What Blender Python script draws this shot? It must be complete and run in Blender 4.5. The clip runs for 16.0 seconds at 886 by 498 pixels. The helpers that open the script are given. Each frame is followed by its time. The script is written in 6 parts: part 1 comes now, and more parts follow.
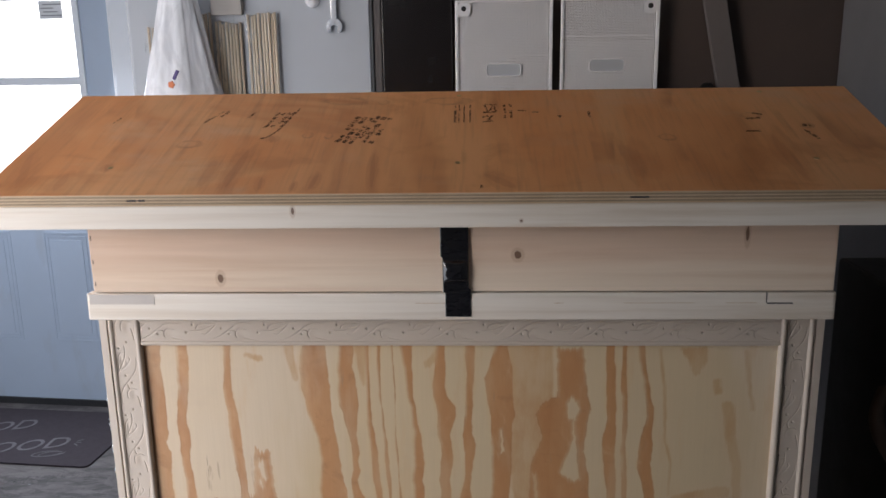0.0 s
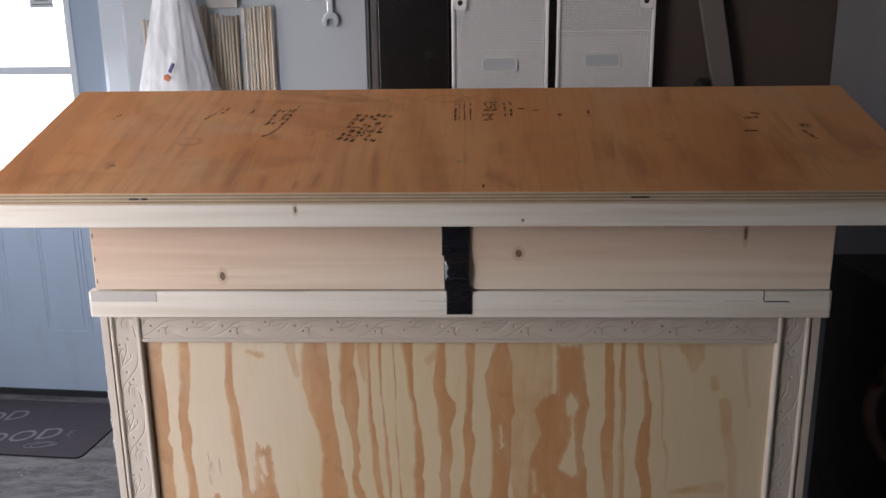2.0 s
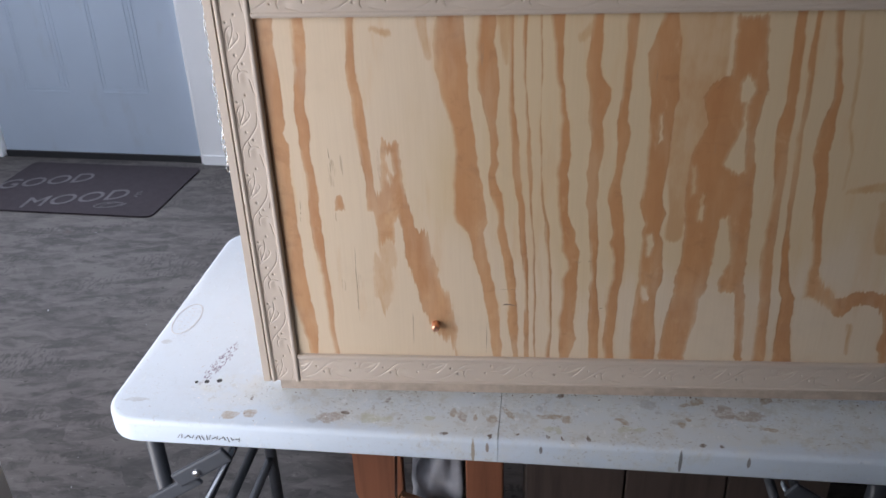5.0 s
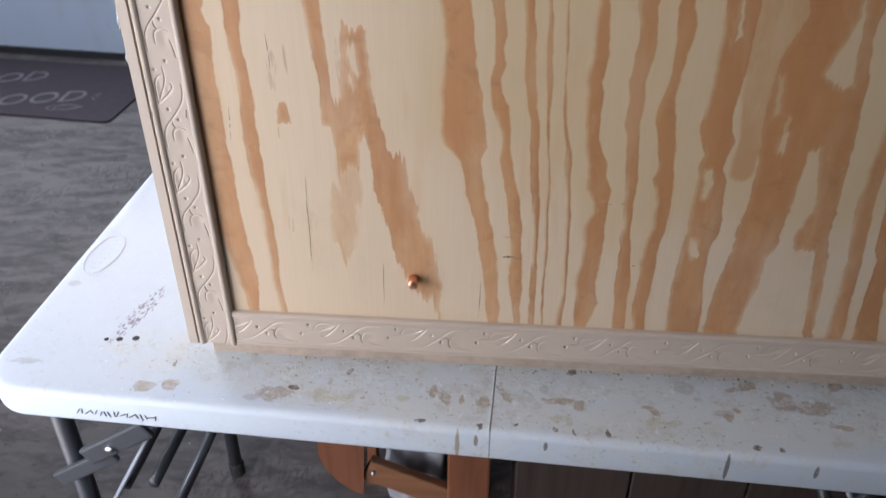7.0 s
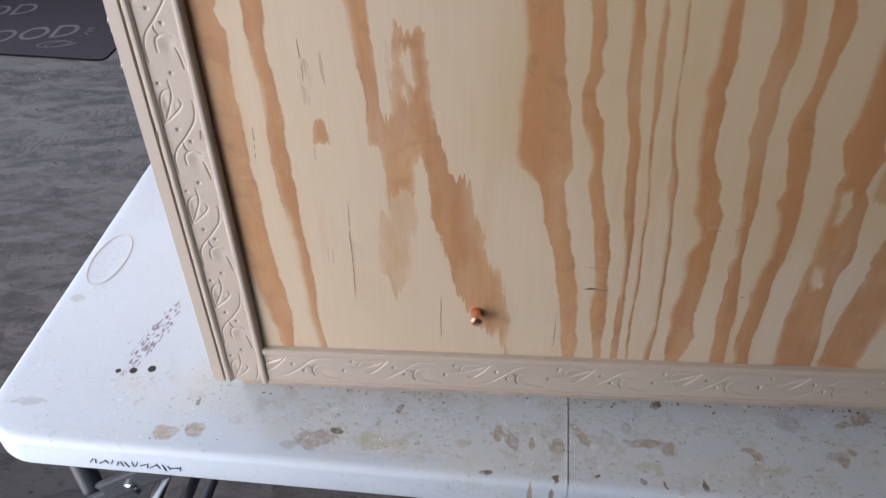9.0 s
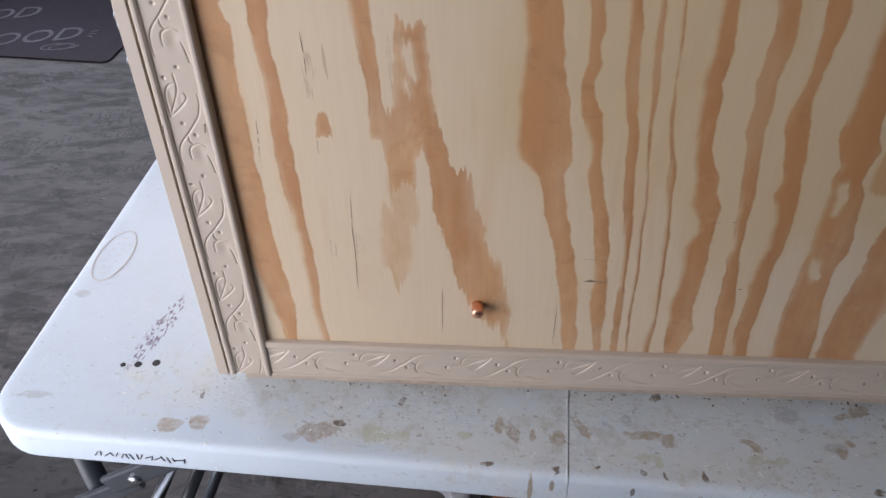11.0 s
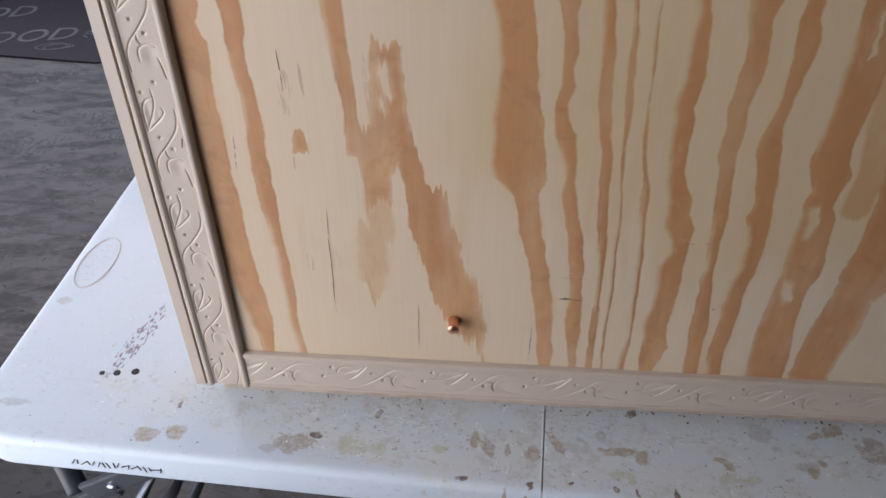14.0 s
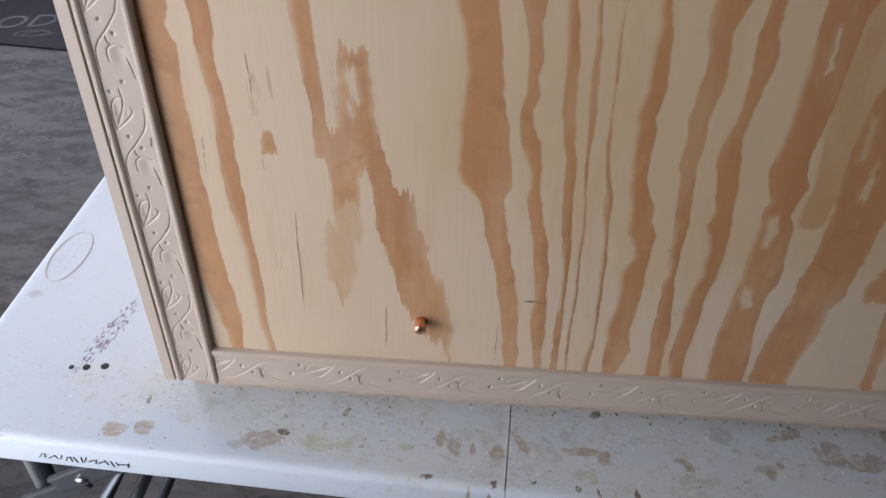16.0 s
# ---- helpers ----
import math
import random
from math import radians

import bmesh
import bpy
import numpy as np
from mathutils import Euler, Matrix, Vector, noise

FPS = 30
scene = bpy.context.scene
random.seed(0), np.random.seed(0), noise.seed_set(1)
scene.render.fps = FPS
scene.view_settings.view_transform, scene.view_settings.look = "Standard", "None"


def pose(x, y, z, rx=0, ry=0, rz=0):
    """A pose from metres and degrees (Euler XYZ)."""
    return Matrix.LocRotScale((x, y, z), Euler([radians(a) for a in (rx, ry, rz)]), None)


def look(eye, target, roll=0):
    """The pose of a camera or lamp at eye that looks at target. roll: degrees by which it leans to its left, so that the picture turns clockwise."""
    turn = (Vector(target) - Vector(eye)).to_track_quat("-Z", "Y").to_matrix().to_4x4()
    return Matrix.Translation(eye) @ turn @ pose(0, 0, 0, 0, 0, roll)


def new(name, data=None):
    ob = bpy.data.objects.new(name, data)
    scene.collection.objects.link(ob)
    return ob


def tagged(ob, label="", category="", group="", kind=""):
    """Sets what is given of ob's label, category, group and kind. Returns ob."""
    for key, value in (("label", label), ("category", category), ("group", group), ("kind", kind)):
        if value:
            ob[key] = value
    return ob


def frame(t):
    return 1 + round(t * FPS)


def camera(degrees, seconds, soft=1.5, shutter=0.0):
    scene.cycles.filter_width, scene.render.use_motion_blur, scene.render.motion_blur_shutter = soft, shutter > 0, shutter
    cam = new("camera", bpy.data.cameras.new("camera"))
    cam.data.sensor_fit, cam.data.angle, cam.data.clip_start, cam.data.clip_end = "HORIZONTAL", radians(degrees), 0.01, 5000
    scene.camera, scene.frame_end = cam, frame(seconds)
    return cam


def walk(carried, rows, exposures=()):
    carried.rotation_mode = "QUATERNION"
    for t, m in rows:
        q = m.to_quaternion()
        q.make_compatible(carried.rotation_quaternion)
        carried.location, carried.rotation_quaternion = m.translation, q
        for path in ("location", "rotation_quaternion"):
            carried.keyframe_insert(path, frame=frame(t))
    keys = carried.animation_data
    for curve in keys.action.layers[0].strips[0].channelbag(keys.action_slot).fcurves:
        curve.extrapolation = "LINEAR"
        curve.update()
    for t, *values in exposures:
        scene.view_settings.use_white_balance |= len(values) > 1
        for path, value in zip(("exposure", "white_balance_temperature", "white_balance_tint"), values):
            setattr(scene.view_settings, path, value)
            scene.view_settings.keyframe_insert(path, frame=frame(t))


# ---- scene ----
cam = camera(55.8, 16.0, 1.5, 0.5)
PATH = [
    (0, (0.037, -1.064, 1.714), (-0.056, 0.881, 1.254), -0.9),
    (0.5, (0.057, -1.06, 1.69), (-0.036, 0.887, 1.24), -0.8),
    (1, (0.067, -1.047, 1.709), (-0.012, 0.895, 1.238), -0.9),
    (1.5, (0.049, -1.081, 1.72), (-0.02, 0.859, 1.238), -0.8),
    (2, (0.022, -1.069, 1.728), (-0.046, 0.87, 1.242), -0.6),
    (2.5, (0.03, -1.061, 1.738), (-0.063, 0.877, 1.25), -0.6),
    (3, (0.027, -1.056, 1.723), (-0.059, 0.884, 1.244), -0.8),
    (3.5, (0.009, -1.063, 1.683), (-0.061, 0.85, 1.104), -1.2),
    (4, (-0.02, -1.064, 1.628), (-0.104, 0.785, 0.87), -1.7),
    (4.1, (-0.029, -1.044, 1.62), (-0.126, 0.791, 0.83), -1.9),
    (4.5, (-0.081, -1.033, 1.581), (-0.246, 0.763, 0.716), -2.0),
    (4.6, (-0.101, -1.025, 1.577), (-0.264, 0.760, 0.688), -2.1),
    (6.8, (-0.147, -0.737, 1.416), (-0.264, 0.957, 0.359), 0.4),
    (7, (-0.138, -0.713, 1.427), (-0.263, 0.935, 0.301), 0.1),
    (7.5, (-0.194, -0.662, 1.451), (-0.307, 0.913, 0.223), -0.2),
    (8, (-0.203, -0.605, 1.446), (-0.313, 0.942, 0.183), -1.4),
    (8.5, (-0.2, -0.556, 1.432), (-0.324, 0.957, 0.13), -1.7),
    (9, (-0.207, -0.534, 1.431), (-0.337, 0.984, 0.135), -1.4),
    (11.5, (-0.204, -0.548, 1.429), (-0.34, 0.977, 0.143), -1.6),
    (12, (-0.201, -0.546, 1.433), (-0.338, 0.982, 0.15), -1.5),
    (12.5, (-0.202, -0.545, 1.433), (-0.337, 0.983, 0.149), -1.4),
    (13, (-0.198, -0.544, 1.434), (-0.335, 0.987, 0.155), -1.2),
    (13.5, (-0.195, -0.539, 1.439), (-0.325, 0.988, 0.154), -1.0),
    (14, (-0.188, -0.541, 1.441), (-0.315, 0.987, 0.156), -0.5),
    (14.5, (-0.181, -0.539, 1.447), (-0.299, 0.984, 0.156), 0.2),
    (15, (-0.18, -0.541, 1.448), (-0.285, 0.982, 0.156), 0.8),
    (15.5, (-0.177, -0.543, 1.448), (-0.268, 0.982, 0.158), 1.4),
    (16, (-0.174, -0.542, 1.453), (-0.26, 0.978, 0.156), 1.4),
]
EXPOSURES = [(0, 0.34, 6520, 17), (3.2, 0.32, 6520, 18), (4.5, 0.30, 6360, 18), (7.0, 0.48, 6370, 19), (9.0, 0.31, 6350, 19), (16, 0.22, 6340, 19)]
walk(cam, [(t, look(eye, target, roll)) for t, eye, target, roll in PATH], EXPOSURES)

# ---- world, sun and daylight ----
world = bpy.data.worlds.new("world")
scene.world = world
world.use_nodes = True
wn = world.node_tree.nodes
sky = wn.new("ShaderNodeTexSky")
sky.sky_type, sky.sun_disc = "NISHITA", False
sky.sun_elevation, sky.sun_rotation = radians(20), radians(225)
world.node_tree.links.new(sky.outputs[0], wn["Background"].inputs[0])
wn["Background"].inputs[1].default_value = 0.09

sun = new("sun", bpy.data.lights.new("sun", "SUN"))
sun.data.energy, sun.data.angle, sun.data.color = 1.75, radians(44), (1.0, 0.985, 0.965)
sun.matrix_world = look((-6, -6.0, 3.2), (0, 0, 0))


def area_lamp(name, eye, target, width, height, watts, colour):
    lamp = new(name, bpy.data.lights.new(name, "AREA"))
    lamp.data.shape, lamp.data.size, lamp.data.size_y = "RECTANGLE", width, height
    lamp.data.energy, lamp.data.color = watts, colour
    lamp.matrix_world = look(eye, target)
    return lamp


# unseen opening, assumed from daylight on the left; lamp turned towards the chest
area_lamp("unseen_opening_light", (-1.22, -0.47, 1.25), (-0.58, 0.33, 1.18), 1.0, 2.2, 15, (0.84, 0.925, 1.0))
# added fill for the door wall; no source is known there
area_lamp("door_fill_light", (-2.25, 0.225, 1.35), (-2.05, 2.7, 1.1), 1.3, 2.5, 14, (0.78, 0.89, 1.0))
area_lamp("door_window_light", (-2.10, 2.72, 1.52), (-1.9, 0.6, 1.0), 0.66, 0.86, 45, (0.80, 0.90, 1.0))


# ---- materials ----
class Nodes:
    """Short hand for a material's nodes."""

    def __init__(self, name, rough=0.6, metal=0.0):
        self.material = bpy.data.materials.new(name)
        self.material.use_nodes = True
        self.tree = self.material.node_tree
        self.bsdf = self.tree.nodes["Principled BSDF"]
        self.bsdf.inputs["Roughness"].default_value = rough
        self.bsdf.inputs["Metallic"].default_value = metal
        self.coord = self.make("ShaderNodeTexCoord").outputs["Object"]

    def make(self, kind):
        return self.tree.nodes.new(kind)

    def put(self, socket, value):
        if isinstance(value, bpy.types.NodeSocket):
            self.tree.links.new(value, socket)
        elif isinstance(value, tuple) and len(value) == 3 and socket.type == "RGBA":
            socket.default_value = (*value, 1)
        else:
            socket.default_value = value

    def math(self, op, a, b=0.0, c=0.0, clamp=False):
        n = self.make("ShaderNodeMath")
        n.operation, n.use_clamp = op, clamp
        for s, v in zip(n.inputs, (a, b, c)):
            self.put(s, v)
        return n.outputs[0]

    def scaled(self, sx, sy, sz, vec=None):
        n = self.make("ShaderNodeVectorMath")
        n.operation = "MULTIPLY"
        self.put(n.inputs[0], vec or self.coord)
        n.inputs[1].default_value = (sx, sy, sz)
        return n.outputs[0]

    def noise(self, scale, detail=3.0, vec=None, rough=0.55, warp=0.0):
        n = self.make("ShaderNodeTexNoise")
        self.put(n.inputs["Vector"], vec or self.coord)
        n.inputs["Scale"].default_value, n.inputs["Detail"].default_value = scale, detail
        n.inputs["Roughness"].default_value, n.inputs["Distortion"].default_value = rough, warp
        return n.outputs[0]

    def cells(self, scale, vec=None, feature="F1"):
        n = self.make("ShaderNodeTexVoronoi")
        n.feature = feature
        self.put(n.inputs["Vector"], vec or self.coord)
        n.inputs["Scale"].default_value = scale
        return n.outputs["Distance"]

    def step(self, value, low, high):
        n = self.make("ShaderNodeMapRange")
        n.interpolation_type = "SMOOTHSTEP"
        self.put(n.inputs[0], value)
        n.inputs[1].default_value, n.inputs[2].default_value = low, high
        return n.outputs[0]

    def mix(self, fac, a, b):
        n = self.make("ShaderNodeMix")
        n.data_type = "RGBA"
        self.put(n.inputs[0], fac)
        self.put(n.inputs[6], a)
        self.put(n.inputs[7], b)
        return n.outputs[2]

    def attribute(self, name):
        n = self.make("ShaderNodeAttribute")
        n.attribute_name = name
        return n.outputs["Fac"]

    def bend(self, scale, amount, detail=3.0):
        """The coordinate pushed about by a noise."""
        t = self.make("ShaderNodeTexNoise")
        self.put(t.inputs["Vector"], self.coord)
        t.inputs["Scale"].default_value, t.inputs["Detail"].default_value, t.inputs["Roughness"].default_value = scale, detail, 0.6
        mid = self.make("ShaderNodeVectorMath")
        mid.operation = "SUBTRACT"
        self.put(mid.inputs[0], t.outputs["Color"])
        mid.inputs[1].default_value = (0.5, 0.5, 0.5)
        out = self.make("ShaderNodeVectorMath")
        out.operation = "ADD"
        self.put(out.inputs[0], self.coord)
        self.put(out.inputs[1], self.scaled(amount, amount, amount * 0.2, mid.outputs[0]))
        return out.outputs[0]

    def spot(self, centre, radii, ragged=0.35, turn=0.0, fine=0.9, shared=None, plane=None):
        """1 inside an uneven ellipse round a place, 0 outside; turn: degrees about z."""
        n = self.make("ShaderNodeVectorMath")
        n.operation = "SUBTRACT"
        self.put(n.inputs[0], plane or self.coord)
        n.inputs[1].default_value = centre
        at = n.outputs[0]
        if turn:
            spin = self.make("ShaderNodeVectorRotate")
            spin.rotation_type = "Z_AXIS"
            self.put(spin.inputs["Vector"], at)
            spin.inputs["Angle"].default_value = radians(-turn)
            at = spin.outputs[0]
        m = self.scaled(1 / radii[0], 1 / radii[1], 1 / radii[2], at)
        length = self.make("ShaderNodeVectorMath")
        length.operation = "LENGTH"
        self.put(length.inputs[0], m)
        wob = self.math("MULTIPLY_ADD", shared or self.noise(fine / max(min(radii[0], radii[1]), 0.004), 4.0, None, 0.65), ragged * 2, -ragged)
        return self.step(self.math("ADD", length.outputs["Value"], wob), 1.0, 0.72)

    def finish(self, colour, rough=None, bump=None, strength=0.2, depth=0.002):
        self.put(self.bsdf.inputs["Base Color"], colour)
        if rough is not None:
            self.put(self.bsdf.inputs["Roughness"], rough)
        if bump is not None:
            n = self.make("ShaderNodeBump")
            n.inputs["Strength"].default_value, n.inputs["Distance"].default_value = strength, depth
            self.put(n.inputs["Height"], bump)
            self.put(self.bsdf.inputs["Normal"], n.outputs[0])
        return self.material


def plain(name, colour, rough=0.5, metal=0.0, vary=0.12, scale=20.0):
    n = Nodes(name, rough, metal)
    v = n.noise(scale, 4)
    dark = tuple(c * (1 - vary) for c in colour)
    light = tuple(min(1, c * (1 + vary)) for c in colour)
    return n.finish(n.mix(v, dark, light), n.math("MULTIPLY_ADD", n.noise(scale * 3, 2), 0.16, rough - 0.08), n.noise(scale * 8, 2), 0.08)


def pine(name, light, dark, along, knots=(), pink=0.0):
    """Planed softwood with its grain along one axis (0 x, 2 z)."""
    n = Nodes(name, 0.62)
    s = [26.0, 60.0, 26.0]
    s[along] = 1.1
    vec = n.scaled(*s)
    grain = n.noise(1.6, 5, vec, 0.6, 0.4)
    fine = n.noise(9.0, 3, vec)
    col = n.mix(n.step(grain, 0.42, 0.72), light, dark)
    if pink:
        col = n.mix(n.math("MULTIPLY", n.step(n.noise(0.9, 3, n.scaled(*[v * 0.5 for v in s])), 0.45, 0.7), pink), col, (0.50, 0.29, 0.17))
    if pink:
        height = n.make("ShaderNodeSeparateXYZ")
        n.put(height.inputs[0], n.coord)
        wavy = n.math("MULTIPLY_ADD", n.noise(1.2, 4, n.scaled(2.0, 8.0, 12.0)), 0.05, height.outputs["Z"])
        col = n.mix(n.math("MULTIPLY", n.step(wavy, 0.700, 0.734), 0.5), col, (0.64, 0.42, 0.30))
    col = n.mix(n.math("MULTIPLY", fine, 0.22), col, tuple(c * 0.55 for c in dark))
    for centre, radii in knots:
        col = n.mix(n.math("MULTIPLY", n.spot(centre, tuple(r * 1.7 for r in radii), 0.2), 0.3), col, (0.36, 0.20, 0.10))
        col = n.mix(n.math("MULTIPLY", n.spot(centre, tuple(r * 0.85 for r in radii), 0.35), 0.88), col, (0.13, 0.062, 0.034))
    return n.finish(col, n.math("MULTIPLY_ADD", grain, 0.2, 0.5), n.math("MULTIPLY_ADD", fine, 0.5, grain), 0.12, 0.001)


def striped_plywood():
    """Rotary-cut face veneer: orange late wood on cream, from the streak attribute of the panel."""
    n = Nodes("striped_pine_plywood", 0.6)
    hair = n.noise(1.0, 4, n.scaled(340.0, 1.0, 18.0), 0.6)
    tooth = n.noise(150.0, 4, n.scaled(1.0, 1.0, 0.45), 0.7)
    field = n.math("ADD", n.attribute("streak"), n.math("MULTIPLY_ADD", hair, 2.4, -1.2))
    field = n.math("ADD", field, n.math("MULTIPLY_ADD", tooth, 2.6, -1.3))
    lean = n.attribute("lean")
    # the left edge of a band fades out over some millimetres here and there, the right edge is crisp
    soft = n.math("MULTIPLY", n.step(n.noise(9.0, 3, n.scaled(2.5, 1.0, 0.8)), 0.42, 0.58), n.step(lean, 0.5, -0.4))
    mask = n.mix(soft, n.step(field, -1.1, 1.2), n.step(field, -1.5, 6.0))
    mask = n.math("MULTIPLY", mask, n.math("MULTIPLY_ADD", n.step(n.noise(11.0, 4, n.scaled(2.2, 1.0, 0.6)), 0.30, 0.55), 0.30, 0.70))
    thread = n.step(n.noise(1.0, 4, n.scaled(420.0, 1.0, 11.0), 0.65), 0.38, 0.66)
    body = n.noise(8.0, 5, n.scaled(2.4, 1.0, 0.9), 0.65)
    late = n.mix(n.step(body, 0.32, 0.70), (0.565, 0.316, 0.150), (0.440, 0.206, 0.086))
    late = n.mix(n.math("MULTIPLY", n.step(lean, -0.2, 1.0), 0.28), late, (0.42, 0.205, 0.082))
    late = n.mix(n.math("MULTIPLY", thread, 0.15), late, (0.38, 0.185, 0.080))
    heart = n.spot((0.10, 0.0085 - 0.215, 1.17 - 0.762), (0.38, 0.5, 0.26), 0.5, 0.0, 0.9, n.noise(5.0, 4, n.scaled(2.0, 1.0, 0.5)))
    late = n.mix(n.math("MULTIPLY", heart, 0.55), late, (0.46, 0.205, 0.074))
    # darker resinous breaks and paler rubbed stretches along a band
    resin = n.step(n.noise(1.0, 5, n.scaled(16.0, 1.0, 26.0), 0.68, 0.8), 0.55, 0.68)
    late = n.mix(n.math("MULTIPLY", resin, 0.42), late, (0.345, 0.160, 0.066))
    rubbed = n.step(n.noise(1.0, 5, n.scaled(28.0, 1.0, 13.0), 0.7, 0.6), 0.57, 0.72)
    late = n.mix(n.math("MULTIPLY", rubbed, 0.45), late, (0.62, 0.40, 0.215))
    rim = n.math("MULTIPLY", n.step(field, -0.2, 0.5), n.step(field, 2.2, 0.8))
    late = n.mix(n.math("MULTIPLY", rim, n.math("MULTIPLY", n.step(body, 0.42, 0.6), 0.4)), late, (0.30, 0.14, 0.058))
    early = n.mix(n.noise(4.0, 4, n.scaled(2.0, 1.0, 0.6)), (0.690, 0.568, 0.412), (0.614, 0.492, 0.348))
    early = n.mix(n.math("MULTIPLY", n.step(n.noise(3.0, 3), 0.42, 0.7), 0.25), early, (0.63, 0.56, 0.46))
    early = n.mix(n.math("MULTIPLY", heart, 0.60), early, (0.58, 0.440, 0.250))
    early = n.mix(n.math("MULTIPLY", thread, 0.09), early, (0.46, 0.35, 0.23))
    warm = n.step(n.noise(16.0, 4, n.scaled(2.0, 1.0, 0.35), 0.6), 0.56, 0.72)
    early = n.mix(n.math("MULTIPLY", warm, 0.30), early, (0.58, 0.37, 0.19))
    # amber fringe beside the bands
    fringe = n.math("MULTIPLY", n.step(field, -6.5, -0.5), n.step(n.noise(12.0, 4, n.scaled(2.0, 1.0, 0.7), 0.65), 0.44, 0.66))
    early = n.mix(n.math("MULTIPLY", fringe, 0.40), early, (0.60, 0.425, 0.235))
    faint = n.step(n.math("ADD", n.attribute("faint"), n.math("MULTIPLY_ADD", hair, 6.0, -3.0)), -2.0, 3.5)
    early = n.mix(n.math("MULTIPLY", n.math("MULTIPLY", faint, n.math("MULTIPLY_ADD", n.step(body, 0.38, 0.62), 0.5, 0.5)), 0.8), early, (0.50, 0.285, 0.13))
    col = n.mix(n.math("MULTIPLY", mask, 0.94), early, late)
    # rubbed brown marks and torn grain left of the blot
    for x, z, rx, rz, w in ((-0.351, 0.959, 0.0030, 0.011, 0.5), (-0.352, 1.134, 0.0060, 0.013, 0.55), (-0.354, 1.116, 0.0045, 0.010, 0.5), (-0.352, 1.064, 0.0020, 0.007, 0.5), (-0.328, 0.963, 0.0040, 0.015, 0.35), (-0.290, 1.138, 0.004, 0.024, 0.4)):
        mark = n.math("MULTIPLY", n.spot((x, 0.0085 - 0.215, z - 0.762), (rx, 0.1, rz), 0.9, 0.0, 0.9, hair), n.step(n.noise(1.0, 3, n.scaled(520.0, 1.0, 40.0), 0.6), 0.44, 0.58))
        col = n.mix(n.math("MULTIPLY", n.math("MULTIPLY", mark, n.step(tooth, 0.30, 0.55)), w), col, (0.38, 0.27, 0.18))
    nick = n.math("MULTIPLY", n.step(n.noise(30.0, 3, n.scaled(3.0, 1.0, 0.3)), 0.72, 0.76), 0.45)
    col = n.mix(nick, col, (0.30, 0.21, 0.14))
    grime = n.math("MULTIPLY", n.step(n.noise(5.0, 5, None, 0.7), 0.55, 0.75), 0.16)
    col = n.mix(grime, col, (0.36, 0.29, 0.22))
    return n.finish(col, n.math("MULTIPLY_ADD", mask, -0.1, 0.62), n.math("MULTIPLY_ADD", mask, 0.5, n.math("MULTIPLY_ADD", thread, 0.35, tooth)), 0.10, 0.0007)


# streaks on the roof sheet: place, half width, half length, turn, weight
ROOF_STREAKS = ((-0.563, -0.209, 0.012, 0.065, 16, 0.5), (-0.498, -0.247, 0.010, 0.026, 3, 0.45), (-0.281, -0.213, 0.012, 0.063, -3, 0.65), (-0.315, -0.226, 0.012, 0.050, -1, 0.4), (-0.173, -0.251, 0.007, 0.026, -6, 0.6), (-0.197, -0.263, 0.004, 0.014, 0, 0.6), (-0.239, -0.255, 0.005, 0.019, 7, 0.45),
                (-0.102, -0.220, 0.005, 0.058, 4, 0.55), (-0.143, -0.217, 0.006, 0.061, 4, 0.3), (0.058, -0.250, 0.012, 0.035, 48, 0.45), (0.232, -0.197, 0.022, 0.063, 8, 0.4), (0.310, -0.210, 0.016, 0.066, 3, 0.25), (0.429, -0.189, 0.014, 0.080, 2, 0.45), (0.387, -0.193, 0.030, 0.038, 0, 0.3), (-0.454, -0.207, 0.007, 0.012, 16, 0.6),
                (-0.254, -0.125, 0.009, 0.012, 12, 0.6))


